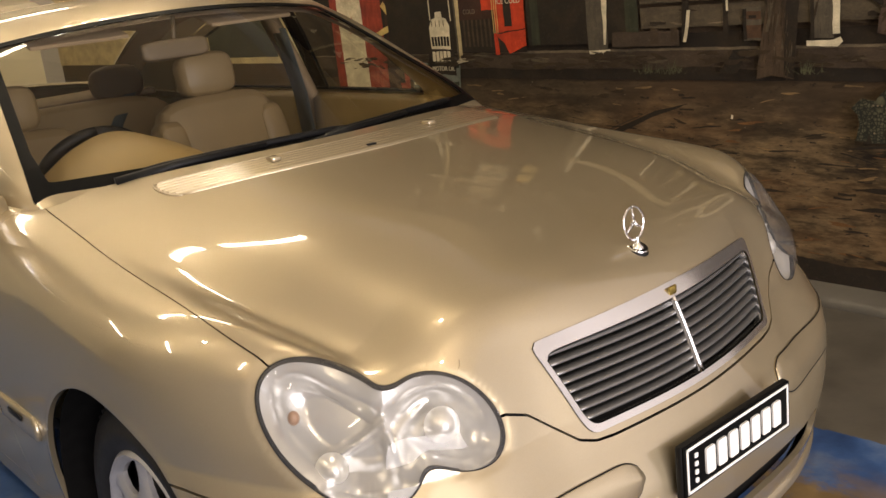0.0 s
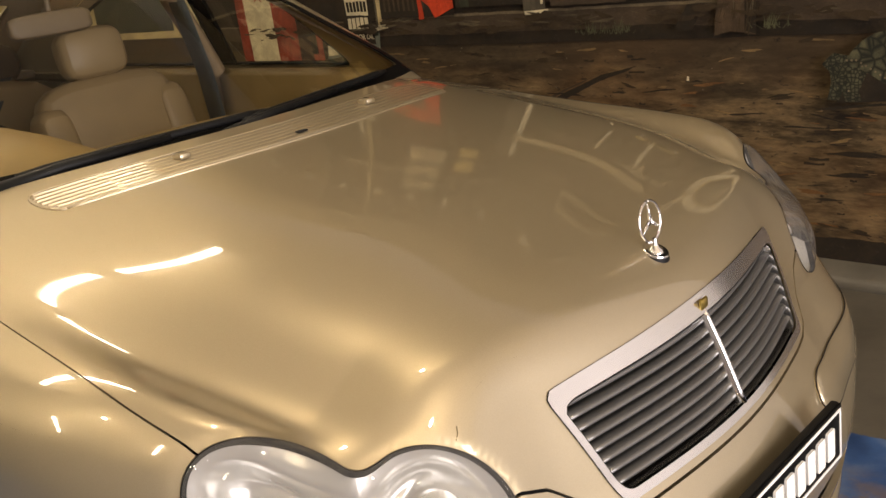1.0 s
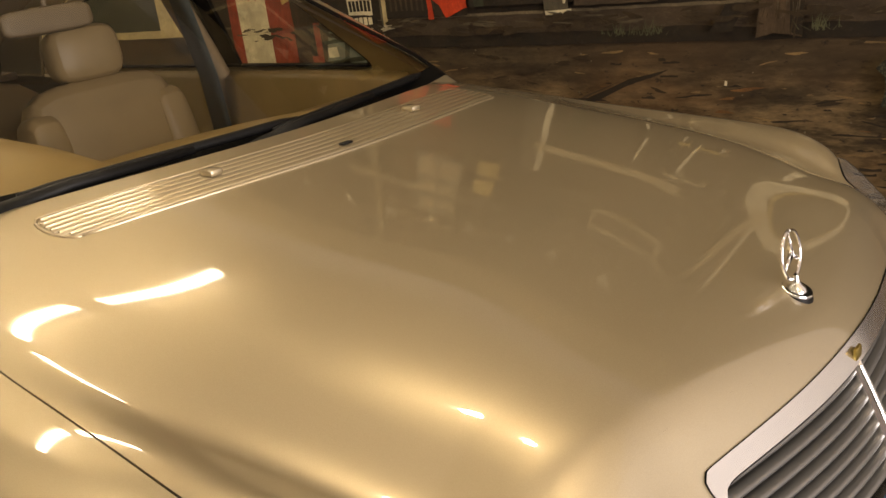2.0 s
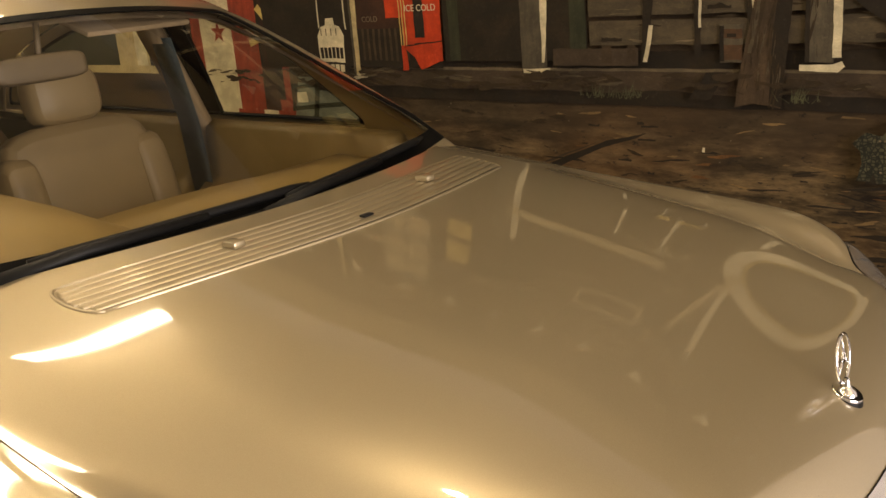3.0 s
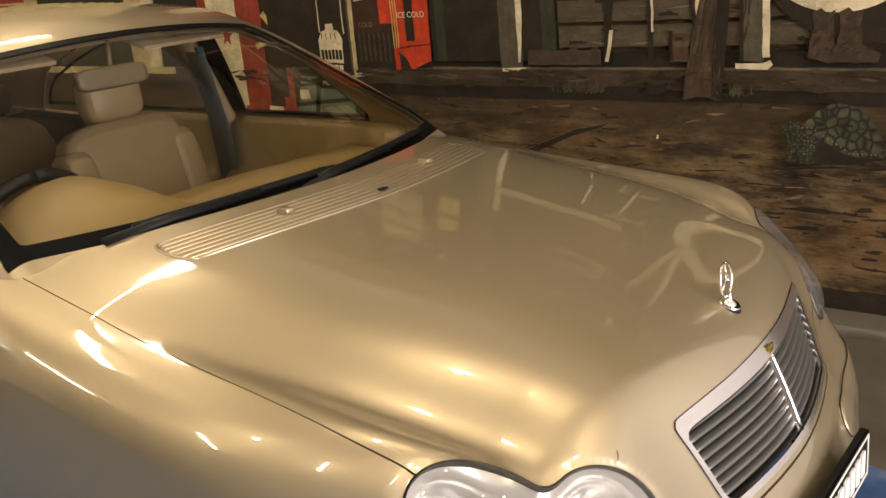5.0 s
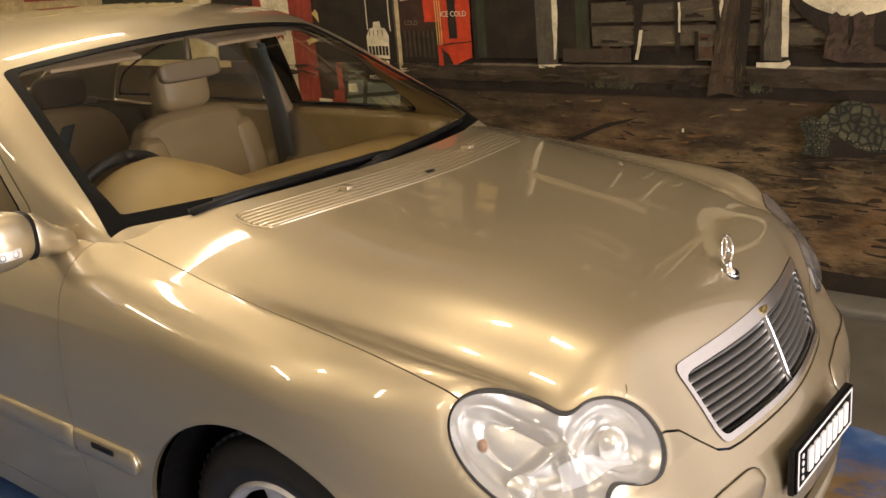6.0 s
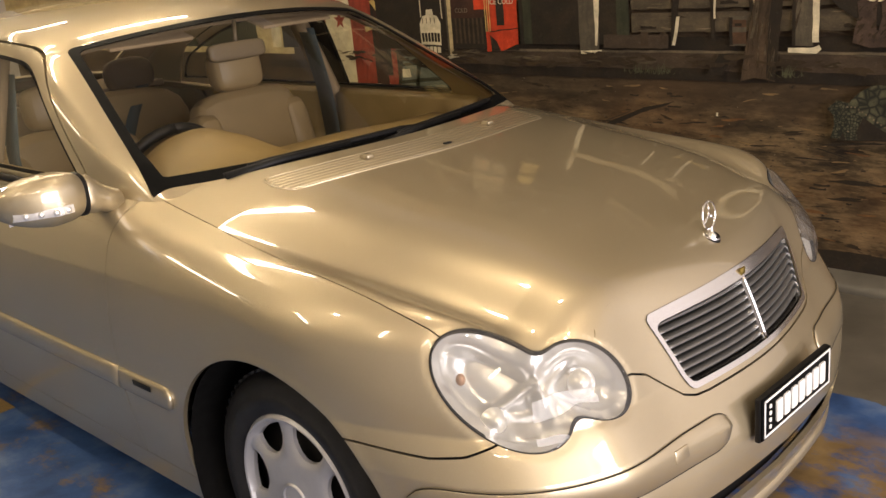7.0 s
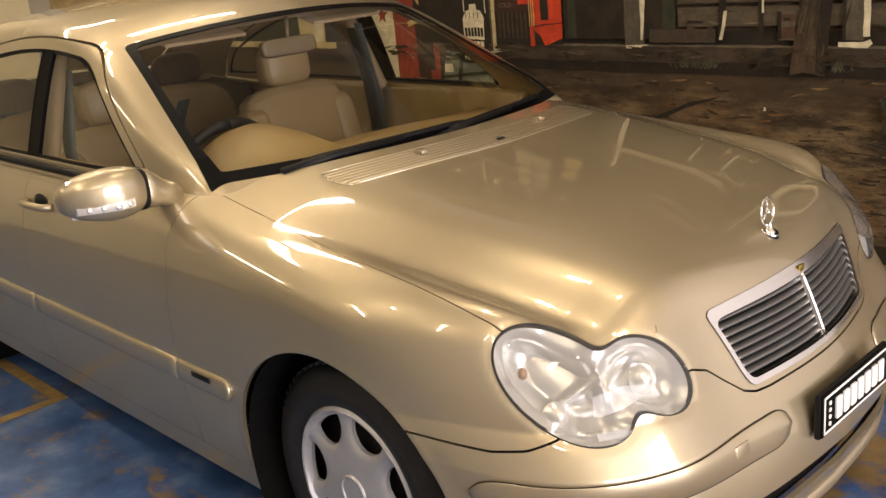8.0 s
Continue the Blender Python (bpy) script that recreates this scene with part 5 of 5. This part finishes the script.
    loft(bar, [[on_hood(inlet_x(y, t0 + d), y, h) for d, h in ((0.0, 0.0006), (0.008, 0.0026), (0.016, 0.0032), (0.050, 0.0038), (0.085, 0.0042), (0.108, 0.0043), (0.120, 0.0036), (0.126, 0.0008))] for y in np.linspace(-ends, ends, 36)], False, False)
    part("inlet_slat", bar, PAINT, vent, angle=50)
rimline, border = [], bmesh.new()
for y in np.linspace(-0.485, 0.485, 40):
    rimline.append((y, -0.06))
for k in range(1, 8):
    w = math.pi * k / 8
    rimline.append((0.485 + 0.022 * math.sin(w), 0.5 - 0.56 * math.cos(w)))
for y in np.linspace(0.485, -0.485, 40):
    rimline.append((y, 1.06))
for k in range(1, 8):
    w = math.pi * k / 8
    rimline.append((-0.485 - 0.022 * math.sin(w), 0.5 + 0.56 * math.cos(w)))
tube(border, [on_hood(inlet_x(y, t), y, 0.0005) for y, t in rimline + rimline[:1]], 0.0030, 8)
part("inlet_border", border, PAINT, vent, "raised body-coloured border")
for y in (-0.24, 0.24):
    jet = bmesh.new()
    box(jet, (0.034, 0.026, 0.012), on_hood(inlet_x(y, 0.60), y, 0.009), 0.005)
    part("washer_jet", jet, PAINT, vent, "small body-coloured washer jet")
hole = bmesh.new()
box(hole, (0.014, 0.024, 0.004), on_hood(inlet_x(0, 0.19), 0, 0.0056), 0.0015)
part("catch_slot", hole, BLACK, vent, "small black slot")

# rub strips on flank and bumper
for side in (1, -1):
    for name, x0, x1 in (("fender_moulding", -0.60, -0.352), ("door_moulding", -1.525, -0.61), ("rear_door_moulding", -2.24, -1.535)):
        rub = bmesh.new()
        xs = np.linspace(x0, x1, 24)
        rings = []
        for x in xs:
            e = 1 - max(0.0, (x - (x1 - 0.02)) / 0.02) ** 2 * (0.7 if name == "fender_moulding" else 0)
            y = float(half_width(0.478)) - 0.001
            rings.append([(x, side * (y + d), 0.478 + h * e) for d, h in ((-0.002, -0.031), (0.006, -0.031), (0.0105, -0.024), (0.012, 0.0), (0.0105, 0.024), (0.006, 0.031), (-0.002, 0.031))])
        loft(rub, rings)
        part(name, rub, PAINT, car, "body-coloured rub strip")
    badge = bmesh.new()
    box(badge, (0.085, 0.004, 0.014), (-0.475, side * (float(half_width(0.5)) + 0.012), 0.491), 0.0015)
    part("side_badge", badge, BLACK, car, "small dark raised badge")
    rub = bmesh.new()
    rings = []
    angs = np.linspace(16.5, 63, 60)
    for k, a in enumerate(angs):
        e = min(1.0, max(0.12, math.sqrt(max(0.0, 1 - (1 - min(k, len(angs) - 1 - k) / 5) ** 2)) if min(k, len(angs) - 1 - k) < 5 else 1.0))
        row = []
        for d, h in ((-0.004, -0.036), (0.003, -0.036), (0.0055, -0.033), (0.0065, 0.0), (0.0055, 0.033), (0.003, 0.036), (-0.004, 0.036)):
            z = 0.475 + h * e
            p = settle(body, np.array([0.2]), np.array([1.3]), lambda q: np.column_stack([q * math.cos(radians(a)), side * q * math.sin(radians(a)), [z]]))
            row.append(Vector(p[0] + d * slope(body, p)[0]))
        rings.append(row)
    loft(rub, rings)
    part("bumper_strip", rub, PAINT, car, "body-coloured bumper strip")
    groove = bmesh.new()
    edge = [row[1] for row in rings] + [row[-2] for row in reversed(rings)]
    tube(groove, edge + edge[:1], 0.0014, 6)
    part("strip_groove", groove, BLACK, car, "dark groove round the strip")
    if side < 0:
        cap = bmesh.new()
        spot = settle(body, np.array([0.2]), np.array([1.3]), lambda q: np.column_stack([q * math.cos(radians(28)), -q * math.sin(radians(28)), [0.478]]))
        face = Vector(slope(body, spot)[0])
        box(cap, (0.012, 0.046, 0.030), Vector(spot[0]) + 0.0025 * face, 0.003, face.to_track_quat("X", "Z").to_matrix())
        part("towing_cover", cap, PAINT, car, "small square towing-eye cover")

# lip under the bumper, plate and its bracket
lip = bmesh.new()
rings = []
for a in np.linspace(-62, 62, 60):
    row = []
    for d, z in ((-0.03, 0.235), (0.004, 0.232), (0.012, 0.215), (0.008, 0.19), (-0.03, 0.185)):
        p = settle(body, np.array([0.2]), np.array([1.3]), lambda q: np.column_stack([q * math.cos(radians(a)), q * math.sin(radians(a)), [z]]))
        row.append(Vector(p[0] + d * slope(body, p)[0]))
    rings.append(row)
loft(lip, rings)
part("bumper_lip", lip, PAINT, car, "lower bumper lip")
plate = empty("dealer_plate", (0.824, 0.0, 0.468), label="black display plate with white border and white characters", category="")
plate.parent = car
plate.rotation_euler = (0, 0, SKEW * 0.3)
part("bracket", box(bmesh.new(), (0.014, 0.350, 0.102), (-0.007, 0, -0.002), 0.004), BLACK, plate, "black plastic plate holder")
part("plate", box(bmesh.new(), (0.004, 0.345, 0.096), (0.002, 0, 0), 0.0015), GLOSSBLACK, plate, "black plate")
for z, y, sz, sy in ((0.041, 0, 0.005, 0.332), (-0.041, 0, 0.005, 0.332), (0, 0.1635, 0.087, 0.005), (0, -0.1635, 0.087, 0.005)):
    part("border", box(bmesh.new(), (0.002, sy, sz), (0.005, y, z), 0.0006), WHITEPAINT, plate, "white border line")
for k in range(7):
    y = -0.098 + 0.0365 * k
    part("character_bar", box(bmesh.new(), (0.002, 0.027, 0.050), (0.005, y, -0.001), 0.004), WHITEPAINT, plate, "plain white character bar" if k == 0 else "")
for k in range(4):
    part("small_bar", box(bmesh.new(), (0.002, 0.009, 0.009), (0.005, -0.138, 0.023 - 0.016 * k), 0.002), WHITEPAINT, plate)


# wheels
def make_wheel(at, side):
    wheel = empty("wheel", at, label="wheel with silver seven-hole cover and black tyre", category="")
    wheel.parent = car
    s = side
    tyre_bm = bmesh.new()
    turned(tyre_bm, [(0.205, s * 0.035), (0.215, s * 0.045), (0.235, s * 0.051), (0.252, s * 0.0525), (0.254, s * 0.0505), (0.270, s * 0.048), (0.292, s * 0.037), (0.305, s * 0.018), (0.308, s * 0.006), (0.308, -s * 0.13), (0.292, -s * 0.155), (0.205, -s * 0.14)], 72)
    tyre = part("tyre", tyre_bm, TYRE, wheel, "black tyre with tread blocks")
    tread = ([], [])
    for k in range(64):
        a = 2 * math.pi * k / 64
        for w, (y, l) in enumerate(((0.012, 0.024), (-0.022, 0.028), (-0.058, 0.028), (-0.094, 0.028), (-0.122, 0.02))):
            b = a + 0.02 * (w % 2)
            turn = Matrix.Rotation(-b, 3, "Y") @ Matrix.Rotation(0.25 * (1 if w % 2 else -1), 3, "X")
            c = Vector((0.3065 * math.cos(b), s * y, 0.3065 * math.sin(b)))
            at = len(tread[0])
            tread[0].extend(c + turn @ Vector((i * 0.0035, j * l / 2, k2 * 0.0105)) for i in (-1, 1) for j in (-1, 1) for k2 in (-1, 1))
            tread[1].extend(tuple(at + q for q in f) for f in ((0, 1, 3, 2), (4, 6, 7, 5), (0, 4, 5, 1), (2, 3, 7, 6), (0, 2, 6, 4), (1, 5, 7, 3)))
    put("tread", mesh_of("tread", tread[0], tread[1], TYRE, None, False), wheel)
    n, rows = 196, 42
    rr, aa = [g.ravel() for g in np.meshgrid(np.linspace(0.002, 0.210, rows), np.linspace(0, 2 * math.pi, n + 1), indexing="ij")]
    dish = 0.034 + 0.014 * np.cos(rr / 0.206 * 1.5)
    dish = np.where(rr > 0.197, 0.050 - (rr - 0.197) * 1.1, np.where(rr > 0.187, np.maximum(dish, 0.034 + 0.016 * (rr - 0.187) / 0.010), dish))
    holes = lambda p: np.minimum.reduce([np.maximum(np.hypot(p[:, 0] - 0.170 * math.cos(b), p[:, 2] - 0.170 * math.sin(b)) - 0.053, np.hypot(p[:, 0], p[:, 2]) - 0.184) for b in [2 * math.pi / 7 * j + 0.35 for j in range(7)]])
    flatp = np.stack([rr * np.cos(aa), dish, rr * np.sin(aa)], 1)
    flatp[:, 1] -= 0.010 * np.exp(-np.maximum(holes(flatp), 0) / 0.010)
    plate_sheet = Sheet(flatp, cells(rows, n + 1), None).cut(lambda p: -holes(p))
    cover = bmesh.new()
    cv = [cover.verts.new((q[0], s * q[1], q[2])) for q in plate_sheet.p]
    for face in [tuple(q) for q in plate_sheet.q] + list(plate_sheet.more):
        face = list(dict.fromkeys(int(i) for i in face))
        if len(face) > 2:
            try:
                cover.faces.new([cv[i] for i in face])
            except ValueError:
                pass
    bmesh.ops.remove_doubles(cover, verts=cover.verts, dist=1e-5)
    bmesh.ops.delete(cover, geom=[v for v in cover.verts if not v.link_faces], context="VERTS")
    bmesh.ops.recalc_face_normals(cover, faces=cover.faces)
    got = bmesh.ops.extrude_face_region(cover, geom=list(cover.faces))
    bmesh.ops.translate(cover, verts=[g for g in got["geom"] if isinstance(g, bmesh.types.BMVert)], vec=(0, -s * 0.010, 0))
    bmesh.ops.recalc_face_normals(cover, faces=cover.faces)
    part("wheel_cover", cover, ALLOY, wheel, "silver wheel cover with seven holes", angle=35)
    disc = bmesh.new()
    turned(disc, [(0.0, s * 0.0), (0.20, s * 0.0), (0.205, -s * 0.10)], 48)
    part("brake_disc", disc, BLACK, wheel, "dark wheel inside")
    boss = bmesh.new()
    turned(boss, [(0.0, s * 0.050), (0.030, s * 0.0495), (0.036, s * 0.049)], 32)
    turned(boss, [(0.036, s * 0.0465), (0.0375, s * 0.0525), (0.040, s * 0.0535), (0.0425, s * 0.0525), (0.045, s * 0.045)], 40)
    part("centre_cap", boss, ALLOY, wheel, "raised centre cap with a ring")
    return wheel


for side in (1, -1):
    copy_thing(make_wheel((0.03, side * 0.765, 0.309), side), Matrix.Translation((-2.66, side * 0.765, 0.309)))
    for x in (0.03, -2.66):
        well = bmesh.new()
        turned(well, [(0.372, side * 0.845), (0.376, side * 0.80), (0.376, side * 0.50), (0.0, side * 0.50)], 40, Matrix.Translation((x, 0, 0.30)))
        part("wheel_arch_liner", well, LINER, car, "black arch liner")
under = bmesh.new()
box(under, (3.9, 1.3, 0.05), (-1.45, 0, 0.21), 0.02)
part("underbody", under, BLACK, car, "dark underbody")

def make_handles(side):
    for hx in (-1.40, -2.28):
        handle = bmesh.new()
        y = float(half_width(0.825))
        tube(handle, [(hx + 0.09, side * (y + 0.004), 0.825), (hx + 0.07, side * (y + 0.030), 0.826), (hx, side * (y + 0.038), 0.828), (hx - 0.07, side * (y + 0.030), 0.826), (hx - 0.09, side * (y + 0.004), 0.825)], 0.012, 10)
        part("door_handle", handle, PAINT, car, "pull door handle")
        # no hollow here: a flat black oval gives the recess its shade
        cup = bmesh.new()
        bmesh.ops.create_uvsphere(cup, u_segments=20, v_segments=10, radius=1, matrix=Matrix.Translation((hx, side * (y - 0.004), 0.822)) @ Matrix.Diagonal((0.055, 0.008, 0.034, 1)))
        part("handle_recess_shade", cup, BLACK, car, "black oval standing in for the shade of the handle's recess")


# door mirrors and handles
for side in (1, -1):
    make_handles(side)
    if side > 0:
        continue
    mir = empty("door_mirror", (-0.675, side * 0.943, 0.964), label="champagne door mirror with clear indicator", category="")
    mir.parent = car
    shell = bmesh.new()
    bmesh.ops.create_uvsphere(shell, u_segments=40, v_segments=24, radius=1)
    for v in shell.verts:
        q = v.co.copy()
        sx = (abs(q.x) ** 0.75) * (1 if q.x > 0 else -1)
        sy = (abs(q.y) ** 0.72) * (1 if q.y > 0 else -1)
        sz = (abs(q.z) ** 0.72) * (1 if q.z > 0 else -1)
        taper = 1 - 0.22 * max(0, sy)
        v.co = Vector((max(sx, -0.35) * 0.062 - 0.045 * max(0, sy), side * sy * 0.108, sz * 0.066 * taper))
    part("mirror_shell", shell, PAINT, mir)
    bezel = bmesh.new()
    loft(bezel, [[(-0.003 + 0.047 * f * math.copysign(abs(math.cos(a)) ** 0.7, math.cos(a)), -side * y, -0.004 + 0.056 * f * math.copysign(abs(math.sin(a)) ** 0.7, math.sin(a))) for a in (2 * math.pi * k / 28 for k in range(28))] for y, f in ((0.078, 0.90), (0.084, 1.0), (0.096, 1.0), (0.102, 0.9))])
    part("mirror_joint", bezel, BLACK, mir, "black pivot joint")
    ind = bmesh.new()
    rings = []
    for y in np.linspace(-0.045, 0.085, 14):
        dx = 0.062 * (1 - (abs(y) / 0.108) ** 2.4) ** 0.42 - 0.045 * max(0, y / 0.108) ** 0.72 + 0.001
        rings.append([(dx + d, side * y, -0.022 + h) for d, h in ((-0.006, -0.012), (0.004, -0.010), (0.006, 0.0), (0.004, 0.010), (-0.006, 0.012))])
    loft(ind, rings)
    for y in (-0.03, 0.0, 0.03, 0.06):
        dx = 0.062 * (1 - (abs(y) / 0.108) ** 2.4) ** 0.42 - 0.045 * max(0, y / 0.108) ** 0.72
        bmesh.ops.create_uvsphere(ind, u_segments=12, v_segments=8, radius=1, matrix=Matrix.Translation((dx + 0.004, side * y, -0.022)) @ Matrix.Diagonal((0.006, 0.009, 0.009, 1)))
    part("indicator", ind, REFLECTOR, mir, "clear side indicator")
    foot = bmesh.new()
    ring = [(2 * math.pi * k / 28) for k in range(28)]
    squash = lambda v: math.copysign(abs(v) ** 0.7, v)
    loft(foot, [[(x0 + rx * squash(math.cos(a)), -side * y0, z0 + rz * squash(math.sin(a))) for a in ring] for x0, y0, z0, rx, rz in ((-0.004, 0.088, -0.004, 0.040, 0.050), (-0.004, 0.104, -0.006, 0.044, 0.052), (-0.008, 0.118, -0.010, 0.047, 0.052), (-0.012, 0.134, -0.016, 0.046, 0.046), (-0.020, 0.155, -0.030, 0.048, 0.040), (-0.026, 0.20, -0.048, 0.050, 0.034))])
    part("mirror_foot", foot, PAINT, mir)
    mglass = bmesh.new()
    box(mglass, (0.004, 0.17, 0.10), (-0.026, 0, 0), 0.002)
    part("mirror_glass", mglass, CHROME, mir, "mirror glass")

# ---- cabin ----
tub = bmesh.new()
box(tub, (2.2, 1.36, 0.04), (-1.75, 0, 0.30), 0.01)
box(tub, (0.04, 1.36, 0.50), (-0.78, 0, 0.55), 0.01)
part("cabin_floor", tub, CARPET, car, "beige carpet")
dash = bmesh.new()
loft(dash, [[(x, y, z - 0.045 * (y / 0.68) ** 2 * (1 if i < 3 else 0)) for i, (x, z) in enumerate(((-0.47 - 0.13 * (y / 0.68) ** 2, 0.900), (-0.66, 0.925), (-0.82, 0.918), (-0.93, 0.880), (-0.96, 0.80), (-0.90, 0.62), (-0.70, 0.55), (-0.5, 0.7)))] for y in np.linspace(-0.68, 0.68, 30)])
part("dashboard", dash, DASH, car, "tan dashboard")
cowling = bmesh.new()
loft(cowling, [[(x, -0.39 + 0.30 * u, base_z + (top_z - base_z) * (0.5 + 0.5 * math.cos(math.pi * u)) ** 0.75) for u in np.linspace(-1, 1, 25)] + [(x, -0.39, 0.80)] for x, base_z, top_z in ((-0.50, 0.86, 0.87), (-0.56, 0.89, 0.945), (-0.64, 0.90, 0.990), (-0.74, 0.90, 1.018), (-0.85, 0.89, 1.026), (-0.93, 0.86, 1.005), (-0.955, 0.84, 0.96))])
part("instrument_hood", cowling, DASH, car, "tan instrument hood")
wheel_c = Vector((-1.07, -0.37, 0.850))
sw = empty("steering_wheel", tuple(wheel_c), label="black steering wheel with tan boss", category="")
sw.parent = car
rim, boss = bmesh.new(), bmesh.new()
tiltm = Matrix.Rotation(radians(-66), 3, "Y")
spin = lambda a, r: tiltm @ Vector((r * math.cos(a), r * math.sin(a), 0))
tube(rim, [spin(a, 0.178) for a in np.linspace(0, 2 * math.pi, 49)], 0.018, 12)
part("rim", rim, BLACK, sw, "black rim")
for a in (0.0, math.pi / 2 + 0.3, -math.pi / 2 - 0.3):
    tube(boss, [spin(a + math.pi, 0.03), spin(a + math.pi, 0.172)], [0.03, 0.014], 8)
bmesh.ops.create_uvsphere(boss, u_segments=24, v_segments=12, radius=1, matrix=tiltm.to_4x4() @ Matrix.Diagonal((0.075, 0.085, 0.03, 1)))
part("spokes", boss, DASH, sw, "tan boss and spokes")


def cushion(bm, size, at, rake=0.0, power=5.0, puff=0.02):
    """A padded block, rounded and swollen in the middle."""
    old = set(bm.verts)
    bmesh.ops.create_cube(bm, size=1)
    bmesh.ops.subdivide_edges(bm, edges=[e for e in bm.edges if e.verts[0] not in old], cuts=7, use_grid_fill=True)
    vs = [v for v in bm.verts if v not in old]
    turn = Matrix.Rotation(radians(rake), 3, "Y")
    for v in vs:
        q = v.co * 2
        r = Vector((q.x, q.y, q.z))
        k = (abs(r.x) ** power + abs(r.y) ** power + abs(r.z) ** power) ** (1 / power)
        m = max(abs(r.x), abs(r.y), abs(r.z))
        r = r * (m / max(k, 1e-6))
        r.x *= 1 + puff * 4 * (1 - r.y * r.y) * (1 - r.z * r.z)
        p = Vector((r.x * size[0] / 2, r.y * size[1] / 2, r.z * size[2] / 2))
        v.co = turn @ p + Vector(at)
    return bm


def make_seat(at):
    seat = empty("front_seat", at, label="beige leather front seat with headrest", category="")
    seat.parent = car
    part("seat_back", cushion(bmesh.new(), (0.14, 0.50, 0.60), (-0.06, 0, 0.27), -14, puff=0.03), LEATHER, seat)
    for y in (-0.21, 0.21):
        part("bolster", cushion(bmesh.new(), (0.15, 0.11, 0.50), (-0.045, y, 0.25), -14), LEATHER, seat)
    part("seat_cushion", cushion(bmesh.new(), (0.52, 0.52, 0.16), (0.22, 0, -0.06), 5), LEATHER, seat)
    part("headrest", cushion(bmesh.new(), (0.11, 0.228, 0.165), (-0.135, 0, 0.640), -8, 3.8, 0.04), LEATHER, seat, "padded headrest")
    post = bmesh.new()
    for y in (-0.07, 0.07):
        tube(post, [(-0.13, y, 0.52), (-0.135, y, 0.60)], 0.007, 8)
    part("headrest_posts", post, DULLCHROME, seat)
    return seat


make_seat((-1.60, 0.37, 0.425))
make_seat((-1.66, -0.37, 0.405))
bench = empty("rear_seat", (-2.45, 0, 0.42), label="beige leather rear bench with headrests", category="")
bench.parent = car
part("bench_back", cushion(bmesh.new(), (0.16, 1.26, 0.58), (-0.10, 0, 0.26), -18), LEATHER, bench)
part("bench_cushion", cushion(bmesh.new(), (0.50, 1.28, 0.18), (0.20, 0, -0.04), 4), LEATHER, bench)
# headrests coloured darker than the bench to stand in for their shade
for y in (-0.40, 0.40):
    part("rear_headrest", cushion(bmesh.new(), (0.09, 0.25, 0.16), (-0.21, y, 0.60), -8, 2.8, 0.05), SHADEDSEAT, bench, "rear headrest, its backlit shade put into the dark colour")
shelf = bmesh.new()
box(shelf, (0.45, 1.20, 0.03), (-2.92, 0, 0.955), 0.01)
part("parcel_shelf", shelf, CARPET, car)
# inner trim: roof lining, door cards, pillars, belts
skin("headlining", [H_TOP], LINING, car, "cream roof lining", [not_screen, not_rear, above_body], -0.03, 0.0)
for side in (1, -1):
    card = bmesh.new()
    for x0, x1 in ((-1.50, -0.72), (-2.42, -1.60)):
        loft(card, [[(x, side * (yy - 0.02 * max(0, (x + 0.95) / 0.25)), z) for yy, z in ((0.745, 0.925), (0.725, 0.945), (0.690, 0.925), (0.685, 0.78), (0.63, 0.74), (0.64, 0.68), (0.69, 0.66), (0.70, 0.35), (0.745, 0.35))] for x in np.linspace(x0, x1, 14)])
    part("door_card", card, DASH, car, "tan leather door trim")
    post = bmesh.new()
    loft(post, [[(x + dx, side * (y - d), z) for dx, d in ((-0.045, 0.0), (-0.05, 0.03), (0.05, 0.03), (0.045, 0.0))] for x, y, z in ((-1.55, 0.735, 0.35), (-1.55, 0.74, 0.90), (-1.57, 0.69, 1.05), (-1.60, 0.62, 1.25))])
    part("pillar_trim", post, LINING, car, "beige pillar trim")
    skin("pillar_trim", [H_TOP, H_SIDES[0 if side > 0 else 1]], DASH, car, "tan front pillar trim", [near(side), out(screen_in, 0.012), no_side(side_glass, 0.004), above_body, lambda p: -1.22 - p[:, 0]], -0.016, 0.0)
    belt = bmesh.new()
    loft(belt, [[(x + dx, side * y, z + dz) for dx, dz in ((-0.050, 0), (0.050, 0), (0.050, 0.003), (-0.050, 0.003))] for x, y, z in ((-1.545, 0.610, 1.20), (-1.53, 0.655, 0.95), (-1.49, 0.665, 0.5))])
    part("seat_belt", belt, BELTCLOTH, car, "grey-green seat belt")
    strap = bmesh.new()
    loft(strap, [[(x, side * (y + dy), z) for dy in (-0.03, 0.03)] + [(x + 0.004, side * (y + dy), z) for dy in (0.03, -0.03)] for x, y, z in ((-2.62, 0.44, 0.97), (-2.50, 0.30, 0.85), (-2.38, 0.12, 0.60))])
    part("rear_belt", strap, BELTCLOTH, car, "dark rear seat belt")
    visor = bmesh.new()
    box(visor, (0.13, 0.30, 0.014), (-1.235, side * 0.29, 1.275), 0.006, Matrix.Rotation(radians(16), 3, "Y"))
    part("sun_visor", visor, LINING, car, "cream sun visor")
imir = bmesh.new()
cushion(imir, (0.035, 0.22, 0.06), (-1.09, -0.04, 1.205), -10)
tube(imir, [(-1.09, -0.04, 1.22), (-1.11, -0.02, 1.30)], 0.007, 8)
part("inner_mirror", imir, DARKTAN, car, "tan-backed rear-view mirror")
